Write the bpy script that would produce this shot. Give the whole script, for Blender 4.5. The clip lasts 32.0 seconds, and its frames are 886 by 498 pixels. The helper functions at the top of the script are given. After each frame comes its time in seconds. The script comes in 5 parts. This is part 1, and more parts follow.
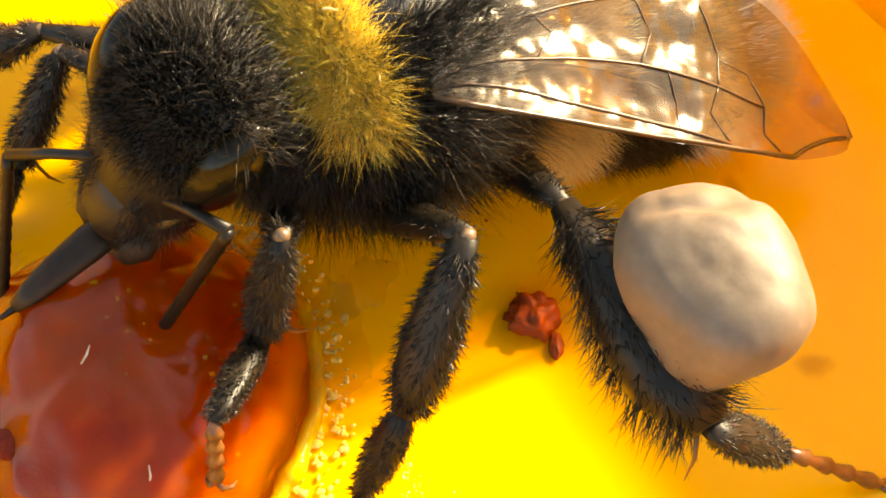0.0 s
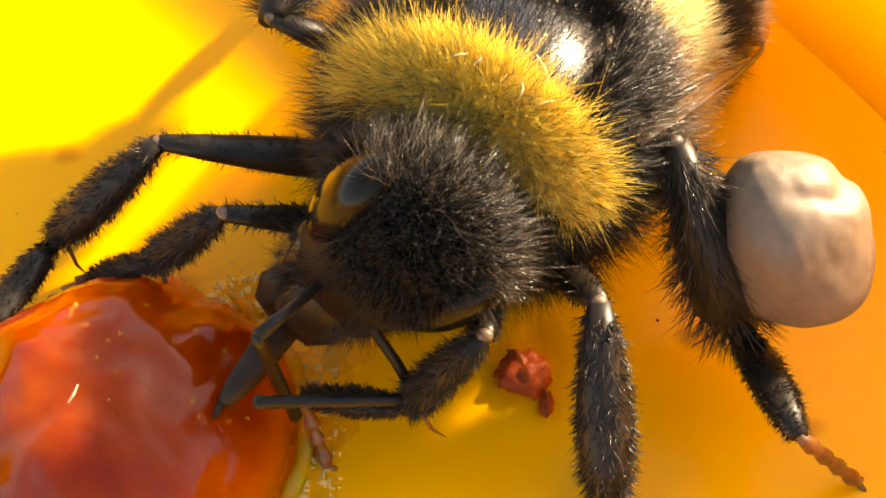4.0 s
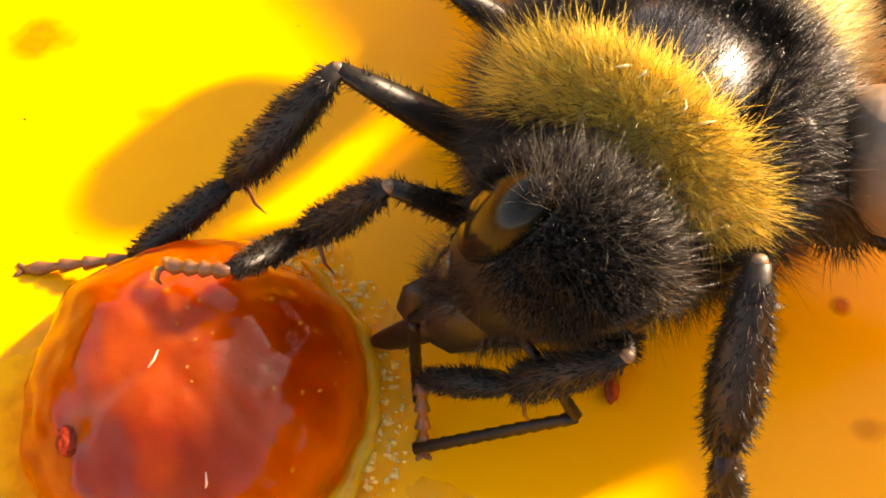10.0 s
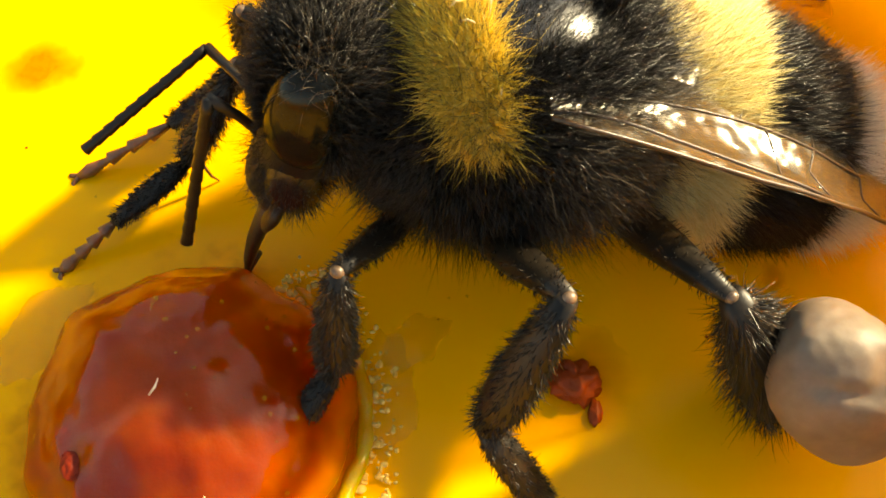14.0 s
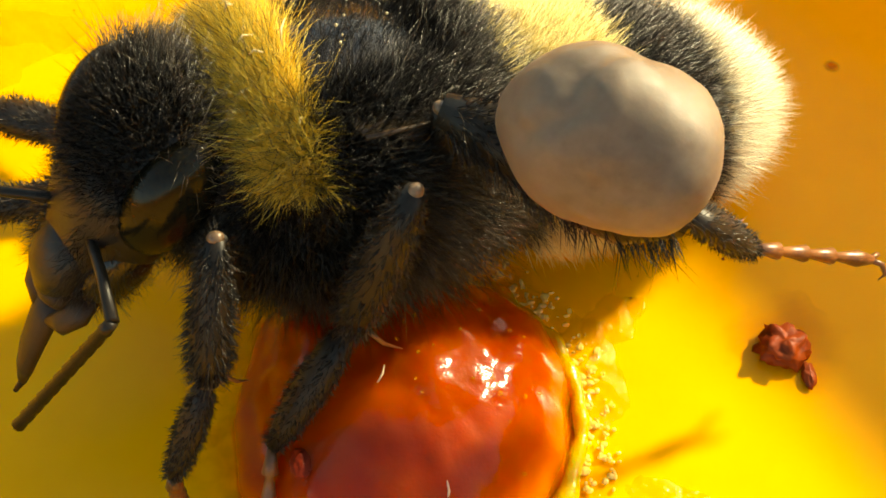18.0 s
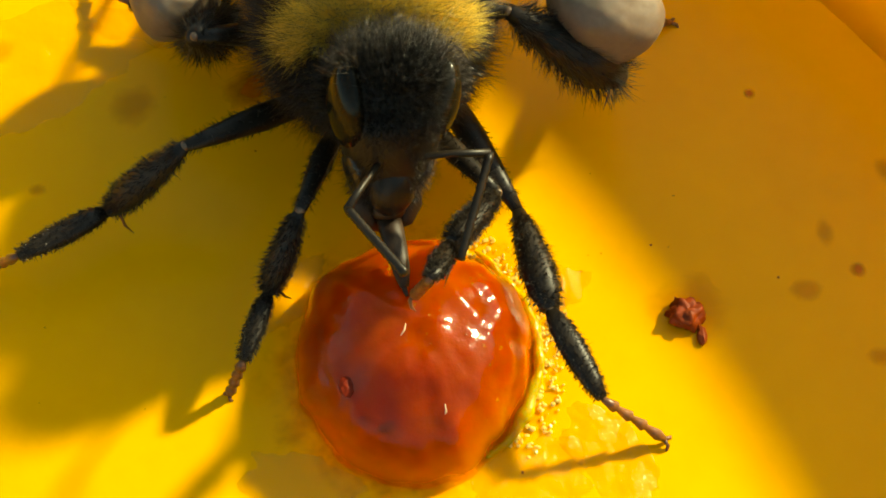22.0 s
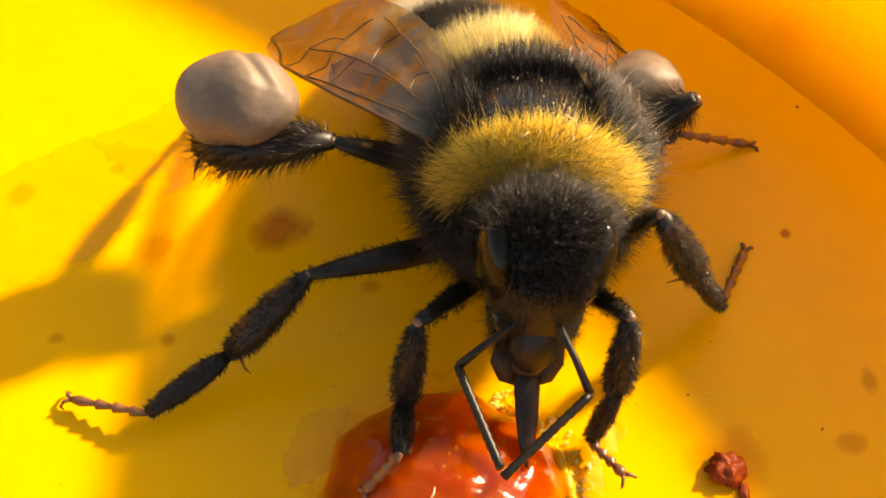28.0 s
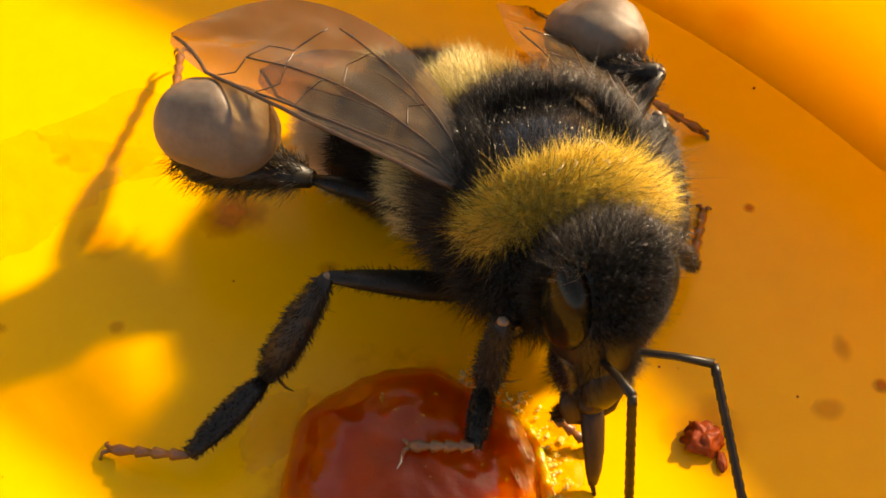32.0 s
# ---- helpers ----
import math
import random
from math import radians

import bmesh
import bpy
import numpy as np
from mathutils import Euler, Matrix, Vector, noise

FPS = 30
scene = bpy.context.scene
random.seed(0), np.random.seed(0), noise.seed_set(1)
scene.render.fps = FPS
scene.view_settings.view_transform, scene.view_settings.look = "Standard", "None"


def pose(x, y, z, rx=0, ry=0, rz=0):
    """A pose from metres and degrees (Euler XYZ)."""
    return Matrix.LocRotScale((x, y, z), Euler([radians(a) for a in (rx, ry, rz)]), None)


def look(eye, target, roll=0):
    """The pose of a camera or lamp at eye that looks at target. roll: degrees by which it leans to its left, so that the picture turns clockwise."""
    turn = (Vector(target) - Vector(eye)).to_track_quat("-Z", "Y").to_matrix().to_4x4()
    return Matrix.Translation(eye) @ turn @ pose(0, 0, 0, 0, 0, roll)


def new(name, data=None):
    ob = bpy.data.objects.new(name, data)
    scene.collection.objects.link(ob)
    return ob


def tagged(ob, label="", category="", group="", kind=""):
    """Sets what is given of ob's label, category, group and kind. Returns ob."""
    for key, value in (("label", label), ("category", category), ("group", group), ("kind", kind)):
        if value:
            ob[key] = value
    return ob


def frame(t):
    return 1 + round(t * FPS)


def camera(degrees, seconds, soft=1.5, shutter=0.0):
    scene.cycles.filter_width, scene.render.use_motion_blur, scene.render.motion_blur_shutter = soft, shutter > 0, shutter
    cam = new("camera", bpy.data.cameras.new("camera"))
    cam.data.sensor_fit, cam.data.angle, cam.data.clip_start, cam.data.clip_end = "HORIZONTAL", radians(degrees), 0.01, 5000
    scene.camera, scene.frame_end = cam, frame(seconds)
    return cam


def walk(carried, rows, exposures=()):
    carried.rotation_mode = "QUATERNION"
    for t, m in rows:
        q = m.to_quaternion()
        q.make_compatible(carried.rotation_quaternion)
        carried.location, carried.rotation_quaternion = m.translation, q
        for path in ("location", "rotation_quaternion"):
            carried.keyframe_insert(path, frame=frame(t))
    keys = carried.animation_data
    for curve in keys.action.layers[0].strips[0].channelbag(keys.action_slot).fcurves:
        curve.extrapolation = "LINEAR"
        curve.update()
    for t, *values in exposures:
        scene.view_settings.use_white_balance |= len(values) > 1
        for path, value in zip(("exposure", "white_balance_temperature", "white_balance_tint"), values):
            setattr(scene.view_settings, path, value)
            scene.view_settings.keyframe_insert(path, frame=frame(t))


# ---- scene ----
SECONDS = 32.0
MM = 0.001

# ---- camera: seconds, place in millimetres, yaw, pitch and roll in degrees ----
cam = camera(42, SECONDS, soft=1.7)
EXPOSURE = [(0, 2.3, 6), (1, 2.33, 4), (2, 2.32, 8), (3, 2.3, 11), (6, 2.22, 22), (7, 2.2, 26), (9, 2.22, 26), (10, 2.2, 20), (11, 2.15, 12), (12, 2.36, 2), (13, 2.15, 4), (16, 1.52, -8), (17, 1.55, -8), (18, 1.5, -4), (19, 1.4, -10), (20, 1.14, -10), (22, 1.08, -14), (23, 1.06, -12), (25, 1.4, 5), (29, 1.55, 14), (32, 1.37, 15)]
PATH = [
    (0, 5.94, -7.79, 21.75, -1.71, -62.79, -0.96),
    (1, 6.00, -7.33, 22.03, -1.08, -64.48, 0.07),
    (2, 5.97, -9.13, 21.10, -1.56, -57.65, -0.29),
    (3, 5.87, -9.39, 20.97, -1.92, -56.77, -0.14),
    (5.5, 6.53, -8.08, 21.84, -0.56, -57.79, 0.69),
    (6, 6.20, -7.98, 21.95, -0.29, -58.57, 1.08),
    (6.5, 5.85, -8.09, 22.26, 0.70, -59.27, 1.16),
    (7, 5.62, -8.19, 22.15, 1.21, -59.25, 1.02),
    (7.5, 5.61, -8.15, 22.20, 0.66, -59.17, 1.12),
    (8, 5.61, -8.17, 22.39, 0.47, -59.17, 1.39),
    (8.5, 5.60, -8.27, 22.52, 0.22, -59.48, 1.49),
    (9, 5.46, -8.34, 22.20, 1.06, -59.25, 0.81),
    (9.5, 5.48, -8.30, 22.04, 1.58, -59.56, 0.48),
    (10, 5.32, -8.34, 21.83, 1.87, -59.99, 0.29),
    (10.5, 5.22, -8.28, 21.94, 2.11, -60.34, 0.36),
    (11, 5.20, -8.33, 21.73, 2.52, -59.91, 0.43),
    (11.5, 5.53, -8.41, 21.90, 2.29, -60.44, 1.25),
    (12, 5.43, -9.10, 22.14, 1.74, -60.35, 0.89),
    (12.5, 5.37, -9.63, 22.91, 1.77, -60.77, 1.36),
    (13, 5.08, -9.52, 22.66, 1.35, -60.45, 0.95),
    (13.5, 5.15, -8.93, 22.77, 1.19, -60.31, 0.93),
    (15.5, 6.06, -6.92, 22.97, 0.37, -59.17, -0.16),
    (16, 5.83, -6.98, 22.30, -0.09, -59.03, -0.82),
    (16.5, 5.06, -7.23, 21.73, -0.53, -58.76, -1.57),
    (17, 3.04, -8.31, 21.19, -0.92, -58.41, -2.51),
    (18, 1.03, -9.69, 21.46, -0.17, -56.18, -2.85),
    (18.5, 0.76, -11.19, 21.41, 0.07, -54.61, -3.36),
    (19, 1.40, -10.42, 21.92, 1.89, -57.56, -4.00),
    (19.5, 1.25, -9.97, 22.27, 2.66, -59.36, -3.91),
    (20, 1.26, -9.43, 22.66, 2.67, -60.70, -3.36),
    (20.5, 1.05, -9.30, 23.72, 2.02, -61.61, -2.52),
    (21, 0.78, -9.82, 26.51, 0.40, -62.98, -0.67),
    (21.5, 0.46, -10.80, 29.53, -0.11, -63.87, 0.00),
    (22, 0.57, -11.50, 31.33, -1.31, -63.79, 1.00),
    (22.5, 1.21, -11.07, 31.44, -2.13, -64.04, 1.79),
    (23, 0.87, -11.55, 31.43, -2.12, -63.12, 2.06),
    (23.5, 1.08, -10.92, 31.01, -2.02, -61.90, 2.97),
    (24, 0.17, -10.55, 31.48, -1.00, -60.51, 2.49),
    (24.5, -0.32, -10.57, 31.18, -0.44, -60.12, 1.92),
    (25, -0.70, -10.20, 31.60, 0.21, -59.94, 1.84),
    (25.5, -1.01, -10.35, 31.52, 0.60, -59.44, 1.45),
    (27.5, -0.84, -9.38, 32.04, -1.52, -59.79, -2.89),
    (28, 0.36, -9.36, 31.34, 0.88, -59.59, -1.15),
    (28.5, 0.19, -9.71, 31.42, 1.66, -59.49, 0.58),
    (29, 0.64, -9.25, 30.27, -0.07, -59.45, -0.40),
    (29.5, 0.76, -9.42, 30.29, -0.68, -59.26, -0.22),
    (30, 0.38, -9.54, 30.59, -1.37, -58.91, -0.11),
    (30.5, 0.32, -9.94, 29.30, -1.44, -58.56, 0.37),
    (31, 0.67, -10.28, 29.50, -2.43, -57.86, 0.29),
    (31.5, 0.59, -10.39, 28.50, -2.92, -56.85, 0.86),
    (32, -0.05, -11.49, 28.77, -3.87, -55.40, 1.47),
]


def sight(x, y, z, yaw, pitch, roll):
    """The pose of the camera from its place and its three angles."""
    a, b = radians(yaw), radians(pitch)
    ahead = Vector((-math.sin(a) * math.cos(b), math.cos(a) * math.cos(b), math.sin(b)))
    eye = Vector((x, y, z)) * MM
    return look(eye, eye + ahead, roll)


walk(cam, [(row[0], sight(*row[1:])) for row in PATH], exposures=[(t, e, 9800, tint) for t, e, tint in EXPOSURE])

# ---- light: low sun from behind on the right, clear sky ----
SUN_TURN, SUN_UP = 35.0, 30.0          # degrees from +x towards +y, degrees above the ground
world = bpy.data.worlds.new("sky")
scene.world = world
world.use_nodes = True
sky = world.node_tree.nodes.new("ShaderNodeTexSky")
sky.sky_type, sky.sun_disc = "NISHITA", False
sky.sun_elevation, sky.sun_rotation = radians(SUN_UP), radians(90 - SUN_TURN)
back = world.node_tree.nodes["Background"]
back.inputs["Strength"].default_value = 0.115
world.node_tree.links.new(sky.outputs["Color"], back.inputs["Color"])
sun_data = bpy.data.lights.new("sun", "SUN")
sun_data.energy, sun_data.angle, sun_data.color = 4.2, radians(4.0), (1.0, 0.93, 0.8)
sun = new("sun", sun_data)
towards = Vector((math.cos(radians(SUN_TURN)) * math.cos(radians(SUN_UP)), math.sin(radians(SUN_TURN)) * math.cos(radians(SUN_UP)), math.sin(radians(SUN_UP))))
sun.matrix_world = look(towards * 0.3, (0, 0, 0))


# ---- materials ----
def material(name):
    m = bpy.data.materials.new(name)
    m.use_nodes = True
    return m, m.node_tree.nodes, m.node_tree.links, m.node_tree.nodes["Principled BSDF"]


def noise_node(nodes, links, scale, detail=4.0, rough=0.55):
    """Noise in object space; scale in waves per millimetre."""
    co = nodes.new("ShaderNodeTexCoord")
    n = nodes.new("ShaderNodeTexNoise")
    n.inputs["Scale"].default_value = scale / MM
    n.inputs["Detail"].default_value = detail
    n.inputs["Roughness"].default_value = rough
    links.new(co.outputs["Object"], n.inputs["Vector"])
    return n


def ramp_node(nodes, links, source, stops):
    r = nodes.new("ShaderNodeValToRGB")
    while len(r.color_ramp.elements) < len(stops):
        r.color_ramp.elements.new(0.5)
    for e, (at, col) in zip(r.color_ramp.elements, stops):
        e.position, e.color = at, (*col, 1)
    links.new(source, r.inputs["Fac"])
    return r


def bump_node(nodes, links, source, strength, distance):
    b = nodes.new("ShaderNodeBump")
    b.inputs["Strength"].default_value = strength
    b.inputs["Distance"].default_value = distance * MM
    links.new(source, b.inputs["Height"])
    return b


def surface(name, dark, light, scale, rough=(0.4, 0.6), bump=0.3, fine=6.0, coat=0.0, scatter=0.0, radius=(1, 0.5, 0.2), reach=0.5, spec=0.5):
    """A surface with two scales of mottling and a fine relief."""
    m, nodes, links, bsdf = material(name)
    a, b = noise_node(nodes, links, scale), noise_node(nodes, links, scale * fine, 6)
    mix = nodes.new("ShaderNodeMath")
    mix.operation = "MULTIPLY_ADD"
    links.new(a.outputs["Fac"], mix.inputs[0])
    mix.inputs[1].default_value = 0.65
    half = nodes.new("ShaderNodeMath")
    half.operation = "MULTIPLY"
    links.new(b.outputs["Fac"], half.inputs[0])
    half.inputs[1].default_value = 0.35
    links.new(half.outputs[0], mix.inputs[2])
    col = ramp_node(nodes, links, mix.outputs[0], [(0.35, dark), (0.65, light)])
    links.new(col.outputs["Color"], bsdf.inputs["Base Color"])
    r = nodes.new("ShaderNodeMapRange")
    r.inputs["To Min"].default_value, r.inputs["To Max"].default_value = rough
    links.new(b.outputs["Fac"], r.inputs["Value"])
    links.new(r.outputs["Result"], bsdf.inputs["Roughness"])
    bp = bump_node(nodes, links, mix.outputs[0], bump, 0.3 / (scale * fine))
    links.new(bp.outputs["Normal"], bsdf.inputs["Normal"])
    bsdf.inputs["Coat Weight"].default_value = coat
    bsdf.inputs["Coat Roughness"].default_value = 0.08
    bsdf.inputs["Specular IOR Level"].default_value = spec
    if scatter:
        bsdf.inputs["Subsurface Weight"].default_value = scatter
        bsdf.inputs["Subsurface Radius"].default_value = radius
        bsdf.inputs["Subsurface Scale"].default_value = reach * MM
    return m


def hair_material(name, root, tip, glow, rough=0.35, spec=0.4):
    """Hair that differs from strand to strand and lets some light through."""
    m, nodes, links, bsdf = material(name)
    geo = nodes.new("ShaderNodeNewGeometry")
    col = ramp_node(nodes, links, geo.outputs["Random Per Island"], [(0.0, root), (1.0, tip)])
    links.new(col.outputs["Color"], bsdf.inputs["Base Color"])
    bsdf.inputs["Roughness"].default_value = rough
    bsdf.inputs["Specular IOR Level"].default_value = spec
    thin = nodes.new("ShaderNodeBsdfTranslucent")
    links.new(col.outputs["Color"], thin.inputs["Color"])
    mix = nodes.new("ShaderNodeMixShader")
    mix.inputs["Fac"].default_value = glow
    links.new(bsdf.outputs[0], mix.inputs[1])
    links.new(thin.outputs[0], mix.inputs[2])
    links.new(mix.outputs[0], nodes["Material Output"].inputs["Surface"])
    return m


def gel_material(name, thin, deep, clear, rough=0.08, bump=0.25, rim=None):
    """Translucent sticky syrup; where it thins out towards its foot it pales to rim and clears."""
    m, nodes, links, bsdf = material(name)
    a, b = noise_node(nodes, links, 0.35, 3), noise_node(nodes, links, 1.3, 4)
    col = ramp_node(nodes, links, a.outputs["Fac"], [(0.36, deep), (0.64, thin)])
    tint = col.outputs["Color"]
    bsdf.inputs["Roughness"].default_value = rough
    bsdf.inputs["IOR"].default_value = 1.36
    bsdf.inputs["Specular IOR Level"].default_value = 0.3
    bsdf.inputs["Transmission Weight"].default_value = clear
    bsdf.inputs["Subsurface Weight"].default_value = 0.8
    bsdf.inputs["Subsurface Radius"].default_value = (1.0, 0.25, 0.06)
    bsdf.inputs["Subsurface Scale"].default_value = 1.6 * MM
    bp = bump_node(nodes, links, b.outputs["Fac"], bump, 0.16)
    links.new(bp.outputs["Normal"], bsdf.inputs["Normal"])
    if rim:
        co = nodes.new("ShaderNodeTexCoord")
        axes = nodes.new("ShaderNodeSeparateXYZ")
        links.new(co.outputs["Object"], axes.inputs[0])
        depth = nodes.new("ShaderNodeMath")
        depth.operation = "MULTIPLY_ADD"
        links.new(a.outputs["Fac"], depth.inputs[0])
        depth.inputs[1].default_value = -0.9 * MM
        links.new(axes.outputs["Z"], depth.inputs[2])
        thick = nodes.new("ShaderNodeMapRange")
        thick.interpolation_type = "SMOOTHSTEP"
        thick.inputs["From Min"].default_value, thick.inputs["From Max"].default_value = -0.45 * MM, 1.1 * MM
        links.new(depth.outputs[0], thick.inputs["Value"])
        mix = nodes.new("ShaderNodeMix")
        mix.data_type = "RGBA"
        links.new(thick.outputs["Result"], mix.inputs[0])
        mix.inputs[6].default_value = (*rim, 1)
        links.new(tint, mix.inputs[7])
        tint = mix.outputs[2]
        cover = nodes.new("ShaderNodeMapRange")
        cover.interpolation_type = "SMOOTHSTEP"
        cover.inputs["From Min"].default_value, cover.inputs["From Max"].default_value = -0.45 * MM, 0.5 * MM
        cover.inputs["To Min"].default_value = 0.12
        links.new(depth.outputs[0], cover.inputs["Value"])
        see = nodes.new("ShaderNodeBsdfTransparent")
        see.inputs["Color"].default_value = (0.98, 0.80, 0.45, 1)
        blend_ = nodes.new("ShaderNodeMixShader")
        links.new(cover.outputs["Result"], blend_.inputs["Fac"])
        links.new(see.outputs[0], blend_.inputs[1])
        links.new(bsdf.outputs[0], blend_.inputs[2])
        links.new(blend_.outputs[0], nodes["Material Output"].inputs["Surface"])
    links.new(tint, bsdf.inputs["Base Color"])
    return m


def film_material(name, clear=0.82, tint=(0.9, 0.5, 0.01, 1), relief=1.0):
    """A clear wet film that only glistens."""
    m, nodes, links, bsdf = material(name)
    n = noise_node(nodes, links, 1.1, 5, 0.6)
    bp = bump_node(nodes, links, n.outputs["Fac"], relief, 0.35)
    bsdf.inputs["Base Color"].default_value = tint
    bsdf.inputs["Roughness"].default_value = 0.12
    bsdf.inputs["Specular IOR Level"].default_value = 1.0
    links.new(bp.outputs["Normal"], bsdf.inputs["Normal"])
    see = nodes.new("ShaderNodeBsdfTransparent")
    see.inputs["Color"].default_value = (1.0, 0.97, 0.88, 1)
    mix = nodes.new("ShaderNodeMixShader")
    mix.inputs["Fac"].default_value = clear
    links.new(bsdf.outputs[0], mix.inputs[1])
    links.new(see.outputs[0], mix.inputs[2])
    links.new(mix.outputs[0], nodes["Material Output"].inputs["Surface"])
    return m


def wing_material(name, tint, clear):
    """Thin, crinkled, glossy membrane."""
    m, nodes, links, bsdf = material(name)
    n = noise_node(nodes, links, 0.42, 3, 0.5)
    col = ramp_node(nodes, links, n.outputs["Fac"], [(0.3, tint), (0.7, tuple(min(1, c * 1.6) for c in tint))])
    links.new(col.outputs["Color"], bsdf.inputs["Base Color"])
    bsdf.inputs["Roughness"].default_value = 0.17
    bsdf.inputs["Specular IOR Level"].default_value = 0.8
    bsdf.inputs["Coat Weight"].default_value = 1.0
    bsdf.inputs["Coat Roughness"].default_value = 0.24
    bp = bump_node(nodes, links, n.outputs["Fac"], 0.9, 0.6)
    links.new(bp.outputs["Normal"], bsdf.inputs["Coat Normal"])
    links.new(bp.outputs["Normal"], bsdf.inputs["Normal"])
    see = nodes.new("ShaderNodeBsdfTransparent")
    see.inputs["Color"].default_value = (0.93, 0.81, 0.61, 1)
    mix = nodes.new("ShaderNodeMixShader")
    mix.inputs["Fac"].default_value = clear
    links.new(bsdf.outputs[0], mix.inputs[1])
    links.new(see.outputs[0], mix.inputs[2])
    links.new(mix.outputs[0], nodes["Material Output"].inputs["Surface"])
    return m


def stain_material(name, dark, light, cover):
    """A dried stain that thins out to nothing at its ragged edge."""
    m, nodes, links, bsdf = material(name)
    n, fine_ = noise_node(nodes, links, 0.9, 5, 0.6), noise_node(nodes, links, 3.5, 4)
    col = ramp_node(nodes, links, fine_.outputs["Fac"], [(0.3, dark), (0.7, light)])
    links.new(col.outputs["Color"], bsdf.inputs["Base Color"])
    bsdf.inputs["Roughness"].default_value = 0.35
    bsdf.inputs["Specular IOR Level"].default_value = 0.2
    co = nodes.new("ShaderNodeTexCoord")
    far = nodes.new("ShaderNodeVectorMath")
    far.operation = "DISTANCE"
    level = nodes.new("ShaderNodeVectorMath")
    level.operation = "MULTIPLY"
    level.inputs[1].default_value = (1, 1, 0)
    links.new(co.outputs["Generated"], level.inputs[0])
    links.new(level.outputs[0], far.inputs[0])
    far.inputs[1].default_value = (0.5, 0.5, 0.0)
    add = nodes.new("ShaderNodeMath")
    add.operation = "MULTIPLY_ADD"
    links.new(n.outputs["Fac"], add.inputs[0])
    add.inputs[1].default_value = 0.5
    links.new(far.outputs["Value"], add.inputs[2])
    fade = nodes.new("ShaderNodeMapRange")
    fade.interpolation_type = "SMOOTHSTEP"
    fade.inputs["From Min"].default_value, fade.inputs["From Max"].default_value = 0.36, 0.72
    fade.inputs["To Min"].default_value, fade.inputs["To Max"].default_value = cover, 0.0
    links.new(add.outputs[0], fade.inputs["Value"])
    see = nodes.new("ShaderNodeBsdfTransparent")
    mix = nodes.new("ShaderNodeMixShader")
    links.new(fade.outputs["Result"], mix.inputs["Fac"])
    links.new(see.outputs[0], mix.inputs[1])
    links.new(bsdf.outputs[0], mix.inputs[2])
    links.new(mix.outputs[0], nodes["Material Output"].inputs["Surface"])
    return m


PLASTIC = surface("yellow plastic", (0.84, 0.37, 0.002), (0.90, 0.41, 0.003), 0.12, (0.25, 0.38), 0.06, 9, spec=0.2)
SMEAR = film_material("clear sugary smear")
SYRUP = gel_material("orange red syrup", (0.54, 0.085, 0.002), (0.31, 0.028, 0.0015), 0.5, 0.12, 0.3, (0.82, 0.24, 0.004))
CRUST = gel_material("sugar crust", (0.90, 0.52, 0.03), (0.86, 0.38, 0.01), 0.5, 0.15, 0.8)
CRYSTAL = film_material("clear sugar crystal", 0.55, (0.95, 0.72, 0.18, 1), 0.3)
CLOT = surface("dark red clot", (0.12, 0.008, 0.002), (0.26, 0.022, 0.003), 1.5, (0.4, 0.6), 0.5, spec=0.15)
STAIN = surface("red brown dried stain", (0.18, 0.02, 0.004), (0.34, 0.055, 0.008), 1.2, (0.4, 0.6), 0.6, spec=0.2)
MARK = stain_material("reddish stain", (0.50, 0.10, 0.003), (0.64, 0.18, 0.004), 0.62)
FAINT = stain_material("faint orange stain", (0.58, 0.17, 0.003), (0.70, 0.25, 0.004), 0.32)
SKIRT = stain_material("thin orange syrup", (0.74, 0.19, 0.003), (0.82, 0.27, 0.004), 0.85)
CHITIN = surface("black chitin", (0.006, 0.005, 0.005), (0.016, 0.013, 0.011), 1.6, (0.16, 0.34), 0.25)
LEG = surface("dark brown leg chitin", (0.006, 0.0045, 0.003), (0.020, 0.013, 0.007), 1.4, (0.33, 0.5), 0.4, spec=0.25)
CLAW = surface("reddish brown claw", (0.10, 0.035, 0.012), (0.22, 0.085, 0.03), 2.0, (0.3, 0.45), 0.2)
EYE = surface("black compound eye", (0.006, 0.005, 0.003), (0.012, 0.010, 0.005), 8.0, (0.13, 0.2), 0.06, 3, spec=0.16)
FACE = surface("black brown face", (0.005, 0.004, 0.003), (0.016, 0.011, 0.007), 2.0, (0.3, 0.48), 0.4, spec=0.3)
JOINT = surface("pale brown joint skin", (0.03, 0.016, 0.008), (0.22, 0.13, 0.07), 2.5, (0.3, 0.5), 0.3)
TONGUE = surface("brown tongue sheath", (0.012, 0.0055, 0.002), (0.042, 0.018, 0.006), 1.0, (0.4, 0.55), 0.3, spec=0.3)
POLLEN = surface("beige pollen paste", (0.105, 0.068, 0.042), (0.185, 0.13, 0.088), 0.5, (0.45, 0.7), 0.3, 9, scatter=0.3, reach=0.3)
MEMBRANE = wing_material("amber wing membrane", (0.10, 0.075, 0.05), 0.74)
VEIN = surface("brown wing vein", (0.03, 0.014, 0.006), (0.09, 0.045, 0.018), 2.0, (0.25, 0.4), 0.2)
BLACK_FUR = hair_material("black fur", (0.003, 0.0024, 0.002), (0.014, 0.010, 0.007), 0.08, 0.28, 0.3)
GREY_FUR = hair_material("grey brown fur", (0.010, 0.008, 0.006), (0.13, 0.10, 0.07), 0.2, 0.25)
YELLOW_FUR = hair_material("yellow fur", (0.86, 0.59, 0.065), (0.99, 0.83, 0.23), 0.58)
CREAM_FUR = hair_material("pale yellow fur", (0.75, 0.60, 0.22), (0.93, 0.84, 0.48), 0.45)
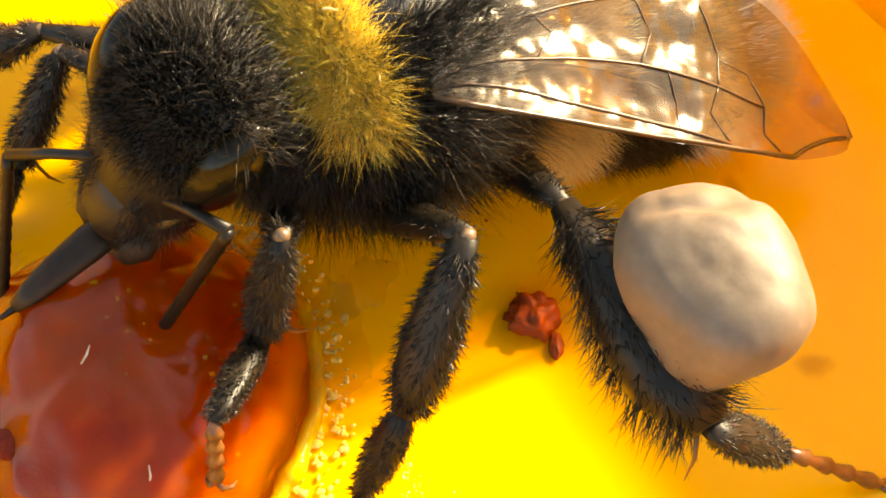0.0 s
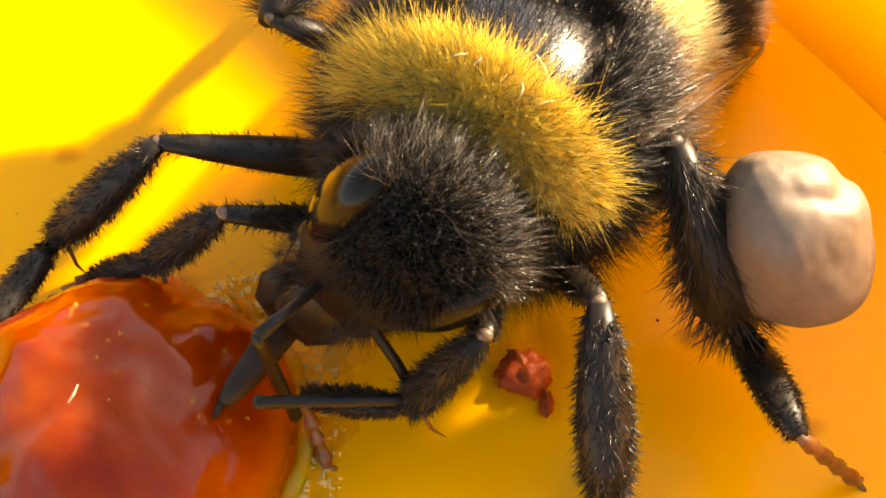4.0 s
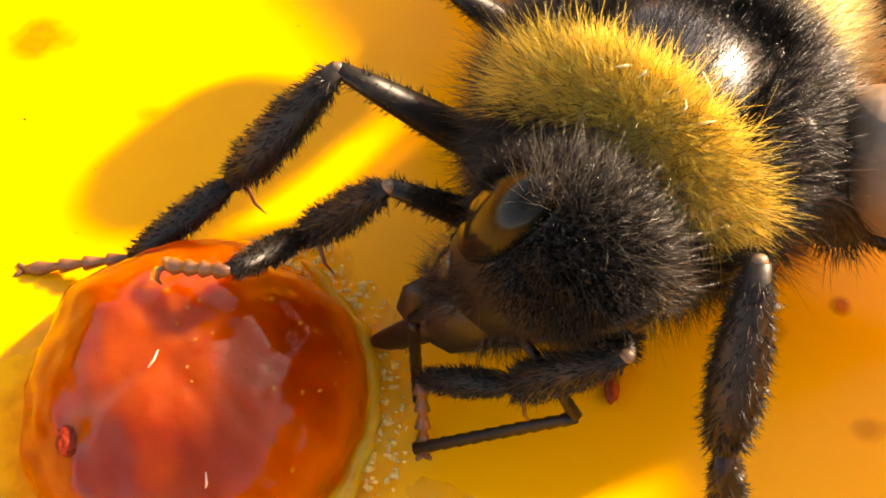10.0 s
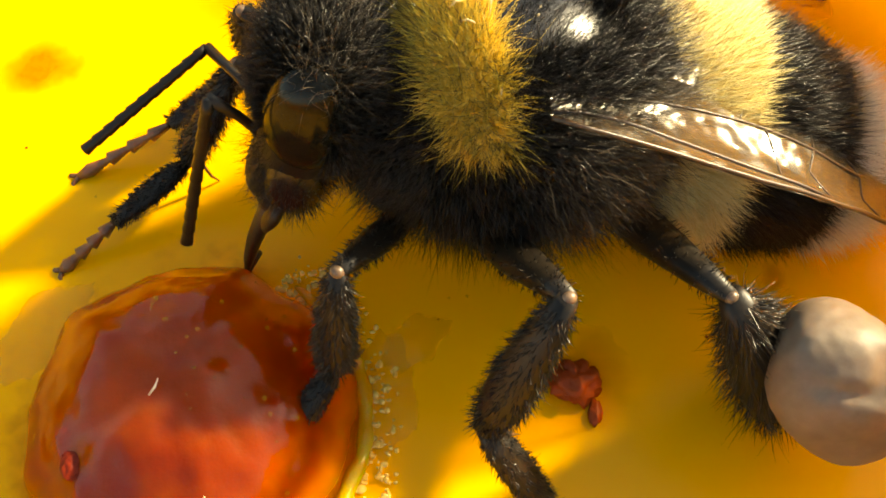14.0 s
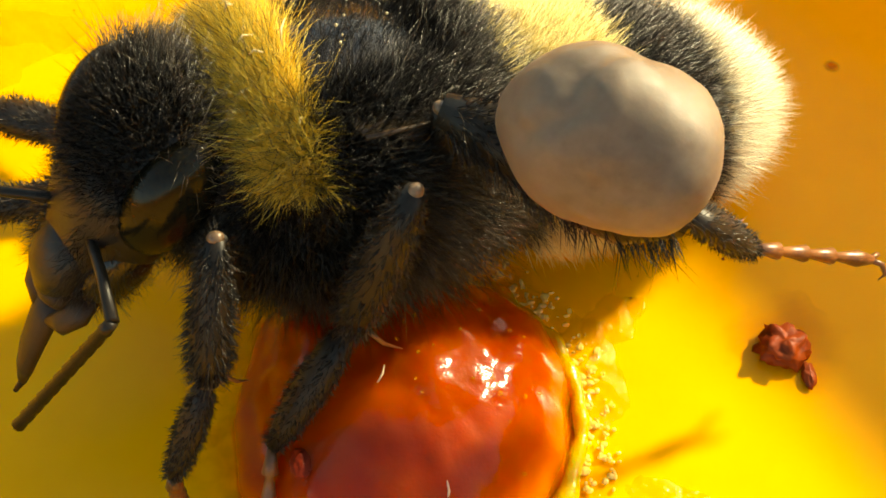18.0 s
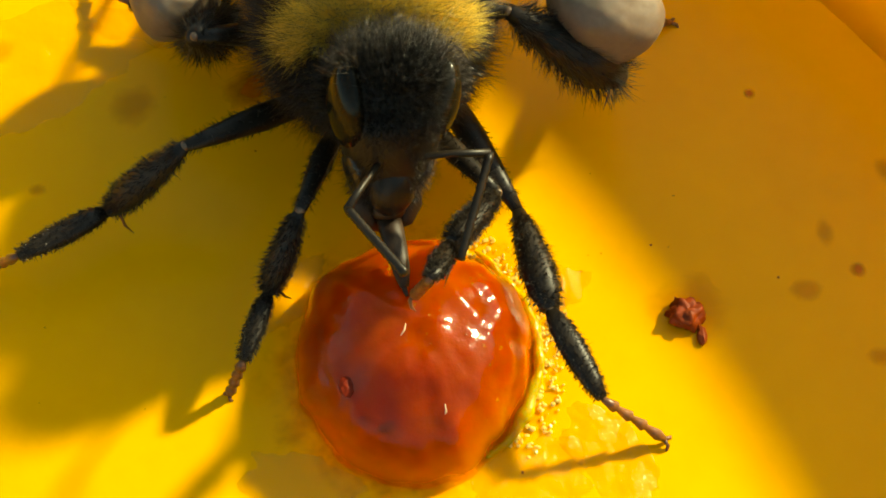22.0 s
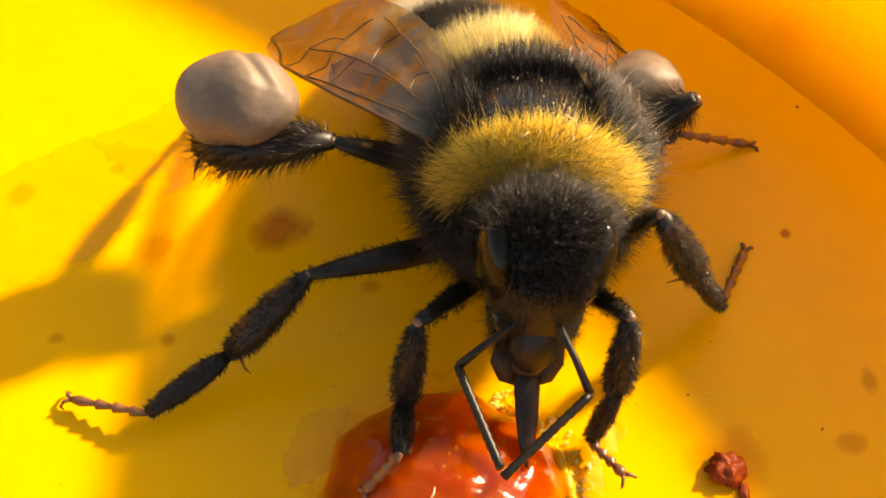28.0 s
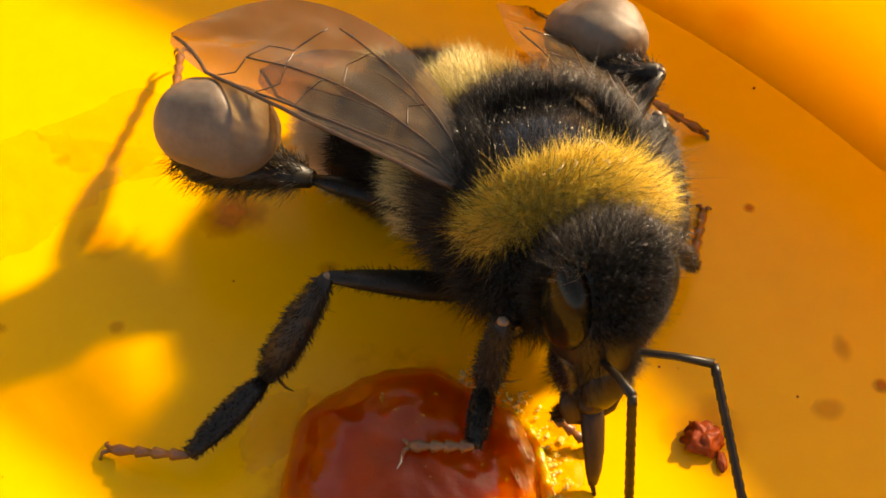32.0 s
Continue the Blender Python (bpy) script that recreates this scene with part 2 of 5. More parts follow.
WHITE_FUR = hair_material("white fur", (0.70, 0.62, 0.46), (0.9, 0.85, 0.70), 0.35)
LINT_GLINT = hair_material("pale lint and glints", (0.75, 0.6, 0.35), (0.9, 0.8, 0.55), 0.3)


# ---- mesh helpers; all sizes in millimetres ----
def mesh_of(name, verts, faces, smooth=True):
    me = bpy.data.meshes.new(name)
    me.from_pydata((np.asarray(verts, float) * MM).tolist(), [], [list(map(int, f)) for f in faces])
    me.validate()
    if smooth:
        me.polygons.foreach_set("use_smooth", [True] * len(me.polygons))
    me.update()
    return me


def part(name, shape, mat, parent=None, label="", smooth=True):
    me = mesh_of(name, *shape, smooth)
    me.materials.append(mat)
    ob = new(name, me)
    ob.parent = parent
    return tagged(ob, label)


def joined(*shapes):
    verts, faces = [], []
    for v, f in shapes:
        k = len(verts)
        verts += [tuple(p) for p in v]
        faces += [[i + k for i in q] for q in f]
    return verts, faces


def ball(centre, radii, segs=32, rings=20, shape=None, rough=0.0, grain=1.0, turn=None):
    """A closed rounded body; shape(u, p) may bend the unit point p."""
    verts, faces = [], []
    for i in range(1, rings):
        a = math.pi * i / rings
        for j in range(segs):
            b = 2 * math.pi * j / segs
            verts.append(Vector((math.sin(a) * math.cos(b), math.sin(a) * math.sin(b), math.cos(a))))
    verts += [Vector((0, 0, 1)), Vector((0, 0, -1))]
    top, low = len(verts) - 2, len(verts) - 1
    for i in range(rings - 2):
        for j in range(segs):
            k, n = i * segs + j, i * segs + (j + 1) % segs
            faces.append([k, k + segs, n + segs, n])
    for j in range(segs):
        n = (j + 1) % segs
        faces += [[top, j, n], [low, (rings - 2) * segs + n, (rings - 2) * segs + j]]
    out = []
    for p in verts:
        q = Vector(shape(p)) if shape else p.copy()
        if rough:
            q *= 1 + rough * noise.fractal(p * grain + Vector(centre), 0.7, 2.0, 3)
        q = Vector((q.x * radii[0], q.y * radii[1], q.z * radii[2]))
        if turn is not None:
            q = turn @ q
        out.append(q + Vector(centre))
    return out, faces


def tube(points, radii, sides=10, flat=1.0, side=None):
    """A closed tapering tube along points; flat < 1 squeezes it across the direction side."""
    pts = [Vector(p) for p in points]
    if not hasattr(radii, "__len__"):
        radii = [radii] * len(pts)
    verts, faces, n = [], [], len(pts)
    ref = Vector(side) if side is not None else Vector((0.31, 0.2, 0.93))
    for i, p in enumerate(pts):
        d = (pts[min(i + 1, n - 1)] - pts[max(i - 1, 0)]).normalized()
        u = (ref - d * ref.dot(d)).normalized()
        w = d.cross(u)
        for k in range(sides):
            a = 2 * math.pi * k / sides
            verts.append(p + (u * math.cos(a) * flat + w * math.sin(a)) * radii[i])
    for i in range(n - 1):
        for k in range(sides):
            a, b = i * sides + k, i * sides + (k + 1) % sides
            faces.append([a, b, b + sides, a + sides])
    verts += [pts[0], pts[-1]]
    for k in range(sides):
        m = (k + 1) % sides
        faces += [[len(verts) - 2, m, k], [len(verts) - 1, (n - 1) * sides + k, (n - 1) * sides + m]]
    return verts, faces


def fur(roots, ways, lengths, thick, bend, rng, wild=0.25):
    """Tapered three-sided hairs in one shape: roots and ways are rows, bend is a drift of the tips."""
    roots, ways = np.asarray(roots, float), np.asarray(ways, float)
    n = len(roots)
    ways = ways + rng.normal(0, wild, (n, 3))
    ways /= np.linalg.norm(ways, axis=1)[:, None]
    lengths = np.asarray(lengths, float).reshape(-1, 1) * rng.uniform(0.65, 1.15, (n, 1))
    bends = np.broadcast_to(np.asarray(bend, float), (n, 3)) + rng.normal(0, wild * 0.5, (n, 3))
    any_ = rng.normal(0, 1, (n, 3))
    u = np.cross(ways, any_)
    u /= np.linalg.norm(u, axis=1)[:, None]
    w = np.cross(ways, u)
    rings = []
    for s, r in ((0.0, 1.0), (0.55, 0.8)):
        mid = roots + ways * lengths * s + bends * lengths * s * s
        for k in range(3):
            a = 2 * math.pi * k / 3
            rings.append(mid + (u * math.cos(a) + w * math.sin(a)) * thick * r)
    tip = roots + ways * lengths + bends * lengths
    verts = np.stack(rings + [tip], 1).reshape(-1, 3)
    base = (np.arange(n) * 7)[:, None]
    quads = np.concatenate([base + np.array([[k, (k + 1) % 3, 3 + (k + 1) % 3, 3 + k]]) for k in range(3)])
    tris = np.concatenate([base + np.array([[3 + k, 3 + (k + 1) % 3, 6]]) for k in range(3)])
    return verts, quads, tris


def fur_part(name, strands, mat, parent, label=""):
    verts, quads, tris = strands
    me = bpy.data.meshes.new(name)
    loops = np.concatenate([quads.ravel(), tris.ravel()]).astype(np.int32)
    starts = np.concatenate([np.arange(len(quads)) * 4, len(quads) * 4 + np.arange(len(tris)) * 3]).astype(np.int32)
    me.vertices.add(len(verts))
    me.vertices.foreach_set("co", (verts * MM).astype(np.float32).ravel())
    me.loops.add(len(loops))
    me.loops.foreach_set("vertex_index", loops)
    me.polygons.add(len(starts))
    me.polygons.foreach_set("loop_start", starts)
    me.update(calc_edges=True)
    me.validate()
    me.materials.append(mat)
    ob = new(name, me)
    ob.parent = parent
    return tagged(ob, label, kind="stuff")


def on_ball(n, centre, radii, rng, keep):
    """Random places on an ellipsoid for which keep(unit rows) holds, and the outward normals there."""
    got, norm = [], []
    while sum(map(len, got)) < n:
        p = rng.normal(0, 1, (n * 2, 3))
        p /= np.linalg.norm(p, axis=1)[:, None]
        p = p[keep(p)]
        got.append(p)
    p = np.concatenate(got)[:n]
    k = p / np.asarray(radii)
    return p * radii + np.asarray(centre), k / np.linalg.norm(k, axis=1)[:, None], p


# ---- the dish on its table ----
DISH_X, DISH_Y, WALL_R, WALL_H = -18.6, -11.6, 43.8, 10.1


def lathe(profile, segs, centre=(0, 0), wobble=None):
    """Turns (radius, height) points round a vertical axis."""
    verts, faces, n = [], [], len(profile)
    for j in range(segs):
        a = 2 * math.pi * j / segs
        for r, z in profile:
            verts.append((centre[0] + r * math.cos(a), centre[1] + r * math.sin(a), z))
    for j in range(segs):
        for i in range(n - 1):
            a, b = j * n + i, ((j + 1) % segs) * n + i
            faces.append([a, b, b + 1, a + 1])
    return verts, faces


def build_table():
    ob = part("table_top", ([(-900, -900, -1.6), (900, -900, -1.6), (900, 900, -1.6), (-900, 900, -1.6)], [[0, 1, 2, 3]]), TABLE)
    tagged(ob, "plain weathered wooden table under the dish", kind="structure")


def build_dish():
    dish = tagged(new("dish"), "shallow glossy yellow plastic dish with a raised rim", "dish")
    # the floor: a fine grid that swells a little, with a bowl-like rounded foot at the wall
    prof = [(0.001, 0.0)] + [(r, 0.0) for r in np.linspace(2, WALL_R - 3, 50)]
    foot = [(WALL_R - 3 + 3 * math.sin(a), 3 - 3 * math.cos(a)) for a in np.linspace(0.15, 1.35, 9)]
    rim = [(WALL_R + 2.6, WALL_H - 0.5), (WALL_R + 2.9, WALL_H), (WALL_R + 3.6, WALL_H), (WALL_R + 3.9, WALL_H - 0.5)]
    outer = [(WALL_R + 1.2, 2.0), (WALL_R - 2, -1.4), (0.001, -1.5)]
    part("dish_floor", lathe(prof, 160, (DISH_X, DISH_Y)), PLASTIC, dish)
    part("dish_wall", lathe([prof[-1]] + foot + rim + outer, 160, (DISH_X, DISH_Y)), WALL, dish, "sunlit translucent yellow plastic wall")


rng = np.random.default_rng(5)


# ---- the drop of syrup and its surroundings ----
DROP_X, DROP_Y, DROP_R, DROP_H = 0.05, 0.4, 3.5, 2.7


def drop_height(x, y):
    r = math.hypot(x - DROP_X, y - DROP_Y) / DROP_R
    return DROP_H * (1 - r ** 2.4) ** 0.62 if r < 1 else 0.0


def build_drop():
    drop = tagged(new("syrup_drop"), "translucent orange-red drop of sticky syrup on the dish", "syrup")
    verts, faces, rings, segs = [], [], 44, 96
    for i in range(rings + 1):
        s = 1.0 - (1 - i / rings) ** 1.6
        for j in range(segs):
            a = 2 * math.pi * j / segs
            r = DROP_R * s * (1 + 0.07 * noise.fractal(Vector((math.cos(a) * 1.8, math.sin(a) * 1.8, 3.1)), 0.8, 2.0, 3) + 0.02 * math.sin(3 * a + 0.5))
            z = DROP_H * (1 - s ** 2.4) ** 0.62 if s < 1 else 0.0
            p = Vector((r * math.cos(a), 1.05 * r * math.sin(a), z))
            lump = noise.fractal(p * 0.55 + Vector((7, 2, 0)), 0.8, 2.0, 3)
            z += 0.15 * lump * min(1.0, z) + 0.03 * noise.fractal(p * 1.6, 0.7, 2.0, 3) * min(1.0, z)
            verts.append((DROP_X + p.x, DROP_Y + p.y, max(z, 0.0) - 0.01))
    for i in range(rings):
        for j in range(segs):
            a, b = i * segs + j, i * segs + (j + 1) % segs
            faces.append([a, a + segs, b + segs, b])
    faces.append(list(range(segs))[::-1])
    part("syrup", (verts, faces), SYRUP, drop)
    # dark clots just under the skin, bits of hair and crystals on it
    for x, y, w, d, name in ((-1.68, -1.14, 0.26, 0.34, "clot"), (-0.66, -2.18, 0.24, 0.18, "clot"), (0.42, -2.05, 0.26, 0.12, "clot"), (0.82, -2.13, 0.16, 0.12, "clot"), (-1.25, -1.95, 0.16, 0.12, "clot"), (0.5, -2.32, 0.12, 0.1, "clot")):
        z = drop_height(x, y)
        part(name, ball((x, y, z - 0.04), (w * 0.85, d * 0.85, 0.07), 32, 20, rough=0.3, grain=2.6), CLOT, drop, "dark red clot in the syrup")
    for x, y, a, n in ((-0.25, 0.0, 1.2, 0.36), (0.9, -2.0, 1.5, 0.3)):
        p = Vector((x, y, drop_height(x, y) + 0.08))
        q = Vector((x + n * math.cos(a), y + n * math.sin(a), 0))
        q.z = drop_height(q.x, q.y) + 0.1
        part("lint", tube([p, p.lerp(q, 0.5) + Vector((0.04, -0.03, 0.06)), q], [0.016, 0.024, 0.012], 6), LINT_GLINT, drop, "pale bit of lint")
    for i in range(46):
        a, d = rng.uniform(-0.9, 2.4), DROP_R * math.sqrt(rng.uniform(0.02, 0.8))
        x, y = DROP_X + d * math.cos(a), DROP_Y + d * math.sin(a)
        k = rng.uniform(0.025, 0.06)
        part("bubble", ball((x, y, drop_height(x, y) + 0.05), (k, k, k), 8, 6), SMEAR, drop)
    # a thin ragged skirt that has run out round the drop, and the sugary crust on its sunny edge
    blot("thin_skirt", DROP_X - 0.1, DROP_Y - 0.15, 4.9, 0.1, SKIRT, 5.2, 1.0, 0.3, 0.1, 1.6, drop, "thin orange syrup run out round the drop")
    pts, rad = [], []
    for i in range(90):
        a = -0.95 + 2.0 * i / 89
        wave = noise.fractal(Vector((a * 4, 1.7, 0.4)), 0.8, 2.0, 2)
        d = DROP_R * (1.02 + 0.05 * wave)
        pts.append((DROP_X + d * math.cos(a), DROP_Y + 1.05 * d * math.sin(a), 0.16 + 0.1 * wave))
        rad.append((0.04 + 0.16 * math.sin(math.pi * i / 89) ** 0.5) * (1 + 0.45 * noise.fractal(Vector((a * 4, 4.2, 0.4)), 0.7, 2.0, 2)))
    lumps = []
    for i in range(420):
        a, d = rng.uniform(-0.75, 1.15), DROP_R * (1.0 + 0.26 * rng.random() ** 2)
        k = rng.uniform(0.02, 0.075)
        lumps.append(ball((DROP_X + d * math.cos(a), DROP_Y + 1.05 * d * math.sin(a), 0.05 + 0.3 * rng.random() * max(0.0, 1.25 - d / DROP_R)), (k * rng.uniform(0.7, 1.6), k * rng.uniform(0.7, 1.6), k * 0.7), 9, 7, rough=0.3, grain=3.0))
    tagged(part("sugar_grain", joined(*lumps), CRYSTAL, drop, "glistening sugar grains beside the drop"), kind="stuff")
    part("sugar_crust", tube(pts, [max(r, 0.03) for r in rad], 12), CRUST, drop, "glistening yellow sugar crust")
    return drop


def blot(name, x, y, r, high, mat, seed, stretch=1.0, turn=0.0, rough=0.3, grain=1.6, parent=None, label=""):
    """A flat, ragged puddle or crust that lies on the dish."""
    verts, faces, rings, segs = [], [], 9, 72
    for i in range(rings + 1):
        s = i / rings
        for j in range(segs):
            a = 2 * math.pi * j / segs
            e = 1 + rough * noise.fractal(Vector((math.cos(a), math.sin(a), seed)) * grain, 0.8, 2.0, 4)
            u, v = r * s * e * math.cos(a) * stretch, r * s * e * math.sin(a)
            p = (u * math.cos(turn) - v * math.sin(turn), u * math.sin(turn) + v * math.cos(turn))
            z = high * (1 - s ** 3) * (0.6 + 0.7 * noise.fractal(Vector((p[0] * 2.2, p[1] * 2.2, seed)), 0.6, 2.0, 4))
            verts.append((x + p[0], y + p[1], max(z, 0.0) + 0.004))
    for i in range(rings):
        for j in range(segs):
            a, b = i * segs + j, i * segs + (j + 1) % segs
            faces.append([a, a + segs, b + segs, b])
    return part(name, (verts, faces), mat, parent, label)


def build_stains():
    crumb = tagged(new("dried_crumb"), "red-brown dried crumb in a faint ring on the dish", "crumb")
    part("crumb_body", ball((8.05, 1.7, 0.16), (0.5, 0.45, 0.3), 24, 16, rough=0.45, grain=2.2), STAIN, crumb)
    part("crumb_tip", ball((8.45, 1.05, 0.06), (0.14, 0.3, 0.1), 16, 10, rough=0.4, grain=3), STAIN, crumb)
    blot("ring_stain", 8.1, 1.65, 1.5, 0.02, FAINT, 3.3, 1.0, 0.4, 0.25, 1.4, crumb, "faint orange ring")
    spots = ((-4.95, 9.7, 0.75, MARK, 1.2), (-9.05, 9.1, 0.55, FAINT, 1.4), (12.2, 17.6, 0.75, MARK, 1.0), (10.0, 18.2, 0.35, FAINT, 1.1), (11.7, 2.5, 0.3, FAINT, 1.6),
             (12.6, 4.4, 0.28, FAINT, 1.8), (13.4, 3.2, 0.2, MARK, 1.3), (-2.2, 7.7, 0.3, FAINT, 1.2), (-13.6, 11.2, 0.35, FAINT, 1.5), (-10.6, 12.2, 0.25, FAINT, 1.0),
             (-11.6, 6.0, 0.2, FAINT, 1.3), (13.6, 0.4, 0.25, FAINT, 1.7), (14.8, 6.6, 0.3, FAINT, 1.5), (-8.2, 5.9, 0.22, FAINT, 1.1), (10.9, 9.5, 0.18, MARK, 1.0), (-5.6, 14.4, 0.4, FAINT, 1.3))
    for i, (x, y, r, mat, long_) in enumerate(spots):
        ob = blot("stain", x, y, r * 1.35, 0.03, mat, i * 1.7, long_, i * 0.9, 0.22, 1.5)
        tagged(ob, "dried reddish stain on the yellow dish" if mat is not FAINT else "faint orange dried stain on the dish", "stain", "stains on the dish")
    film = ((3.9, 1.3, 0.8, 0.16, 1.7, 1.7), (4.6, 2.6, 0.55, 0.14, 1.5, 0.9), (3.2, -3.3, 1.2, 0.12, 1.6, 0.4), (-2.9, -3.4, 1.0, 0.12, 1.8, -0.4), (-3.6, 2.6, 0.7, 0.08, 1.9, 1.0),
            (-12.0, 11.0, 2.2, 0.07, 1.6, 0.5), (-8.0, 13.4, 1.6, 0.06, 1.8, 0.2), (5.6, -2.6, 0.9, 0.08, 1.9, -0.9))
    for i, (x, y, r, high, long_, turn) in enumerate(film):
        ob = blot("sugar_smear", x, y, r, high, SMEAR, 20 + i * 2.1, long_, turn, 0.35, 1.3)
        tagged(ob, "glistening wrinkled smear of clear syrup on the dish", "smear", "syrup smears")
    for i in range(48):
        a, d = rng.uniform(0, 2 * math.pi), rng.uniform(4, 19)
        x, y = 1 + d * math.cos(a), 5 + d * math.sin(a)
        k = rng.uniform(0.02, 0.055)
        if math.hypot(x - DISH_X, y - DISH_Y) > 41:
            continue
        ob = part("speck", ball((x, y, k * 0.4), (k, k * rng.uniform(0.6, 1.2), k * 0.7), 8, 6, rough=0.3, grain=3), STAIN if i % 3 == 0 else FAINT)
        tagged(ob, "tiny dried speck on the yellow dish", "speck", "specks on the dish")


# ---- the bumblebee: x forward, y to its left, z up, the ground at 0 ----
THORAX, THORAX_R = (0.6, 0, 3.55), (3.1, 2.75, 2.55)
ABDOMEN, ABDOMEN_R = (-4.3, 0, 3.1), (4.3, 2.4, 2.1)
NECK = Vector((3.5, 0, 3.9))
PIVOT = Vector((0, 0, 4.2))
HIPS = {"front": (3.1, 1.4, 1.6), "mid": (1.5, 2.0, 1.5), "hind": (-1.2, 1.8, 1.8)}
BONES = {"front": (3.1, 2.7, 2.15, 1.65), "mid": (4.4, 3.5, 2.85, 2.6), "hind": (4.3, 4.4, 3.0, 3.0)}


def abdomen_shape(p):
    """Blunt in front, drawn out and bent down behind."""
    x = p[0]
    k = 1.0 - 0.28 * max(0.0, -x) ** 2
    return (x, p[1] * k, p[2] * k - 0.18 * (1 - x) * 0.5 - 0.12 * max(0.0, -x) ** 2)


def coat(n, centre, radii, keep, lay, length, thick, mat, parent, name="fur", bend=(0, 0, 0), wild=0.25, lift=1.0, label="", warp=None):
    n, thick, length = int(n * 2.3), thick * 0.5, length * 1.06
    roots, normals, unit = on_ball(n, centre, radii, rng, keep)
    if warp:
        roots = np.array([Vector(warp(u)) for u in unit]) * radii + np.asarray(centre)
    ways = normals * lift + np.asarray(lay(unit) if callable(lay) else lay)
    return fur_part(name, fur(roots, ways, np.full(n, length), thick, bend, rng, wild), mat, parent, label)


MOUTH = Vector((1.72, 0, -3.2))


def build_head(bee):
    c, r = (1.05, 0, 0.2), (1.2, 1.66, 1.52)
    head = part("head", joined(
        ball(c, r, 36, 24, rough=0.02, grain=2),
        tube([(1.1, 0, 0.3), (1.2, 0, -0.5), (1.32, 0, -1.3), (1.45, 0, -2.1), (1.58, 0, -2.7)], [1.58, 1.52, 1.3, 0.98, 0.72], 28, 0.74, (1, 0, 0))), FACE, bee)
    head.location = NECK * MM
    head["label"] = "black face with short dark hair"
    part("clypeus", ball((1.85, 0, -2.05), (0.5, 0.72, 0.95), 24, 16, rough=0.04, grain=3, turn=Matrix.Rotation(radians(-12), 3, "Y")), FACE, head, "smooth dark brown face plate")
    part("labrum", ball((1.78, 0, -3.0), (0.34, 0.5, 0.32), 18, 12, rough=0.05, grain=3), TONGUE, head, "brown upper lip")
    for s in (1, -1):
        part("eye", ball((1.2, s * 1.16, 0.1), (0.86, 0.62, 1.36), 32, 24, turn=Matrix.Rotation(radians(-9 * s), 3, "X")), EYE, head, "large glossy black compound eye")
        part("cheek", ball((1.35, s * 0.86, -1.9), (0.6, 0.36, 1.0), 18, 14, rough=0.03, grain=2, turn=Matrix.Rotation(radians(-16 * s), 3, "X")), CHITIN, head)
        part("mandible", tube([(1.55, s * 0.68, -2.5), (1.7, s * 0.72, -2.95), (1.85, s * 0.55, -3.35), (1.9, s * 0.2, -3.6)], [0.26, 0.3, 0.24, 0.08], 12, 0.5, (1, 0, 0)), TONGUE, head, "reddish brown mandible")
        part("ocellus", ball((1.5, s * 0.28, 1.52), (0.09, 0.09, 0.08), 10, 8), EYE, head)
    tongue = part("tongue", joined(tube([(0, 0, 0.2), (0.08, 0, -0.5), (0.1, 0, -1.3), (0.06, 0, -1.9), (0, 0, -2.3)], [0.34, 0.36, 0.31, 0.24, 0.13], 14, 0.55, (1, 0, 0)),
                                   tube([(-0.1, 0, -1.7), (-0.04, 0, -2.3), (0.06, 0, -2.6)], [0.09, 0.08, 0.05], 8)), TONGUE, head, "brown tapering tongue sheath")
    bare = lambda p: (abs(p[:, 1]) > 0.6) & (p[:, 0] > -0.2) & (p[:, 2] < 0.8)
    coat(4200, c, r, lambda p: ((p[:, 2] > 0.5) | (p[:, 0] < -0.1)) & ~bare(p), (0.0, 0, 0.4), 0.62, 0.016, BLACK_FUR, head, wild=0.4, label="dark fur on the crown")
    coat(750, c, r, lambda p: (p[:, 2] > 0.45) & (p[:, 0] < 0.35), (-0.1, 0, 0.3), 0.85, 0.014, GREY_FUR, head, wild=0.45, label="greyish hairs")
    coat(2600, c, r, lambda p: (p[:, 0] > 0.2) & (abs(p[:, 1]) < 0.62) & (p[:, 2] < 0.62), (0.2, 0, 0.2), 0.34, 0.012, BLACK_FUR, head, wild=0.4)
    coat(900, (1.4, 0, -1.5), (0.85, 1.05, 1.5), lambda p: (p[:, 2] < 0.5) & (abs(p[:, 1]) > 0.35), (0.0, 0, -0.4), 0.42, 0.011, BLACK_FUR, head, wild=0.45, label="short hairs on the cheeks")
    coat(260, (1.4, 0, -1.5), (0.85, 1.05, 1.5), lambda p: (p[:, 2] < 0.5) & (abs(p[:, 1]) > 0.3), (0.1, 0, -0.3), 0.5, 0.012, GREY_FUR, head, wild=0.5)
    # tiny pale balls: dust, and the head's sparkles put in as solid specks
    for i in range(70):
        a, b = rng.uniform(-1.1, 1.1), rng.uniform(-0.9, 1.2)
        p = Vector((1.05 + 1.2 * math.cos(a) * math.cos(b), 1.5 * math.sin(a) * math.cos(b), 0.2 + 1.55 * math.sin(b)))
        k = rng.uniform(0.014, 0.03)
        part("glint_grain", ball(p, (k, k, k), 6, 5), LINT_GLINT, head)
    return head, tongue


SCAPE, FLAGELLUM = 2.15, 3.3


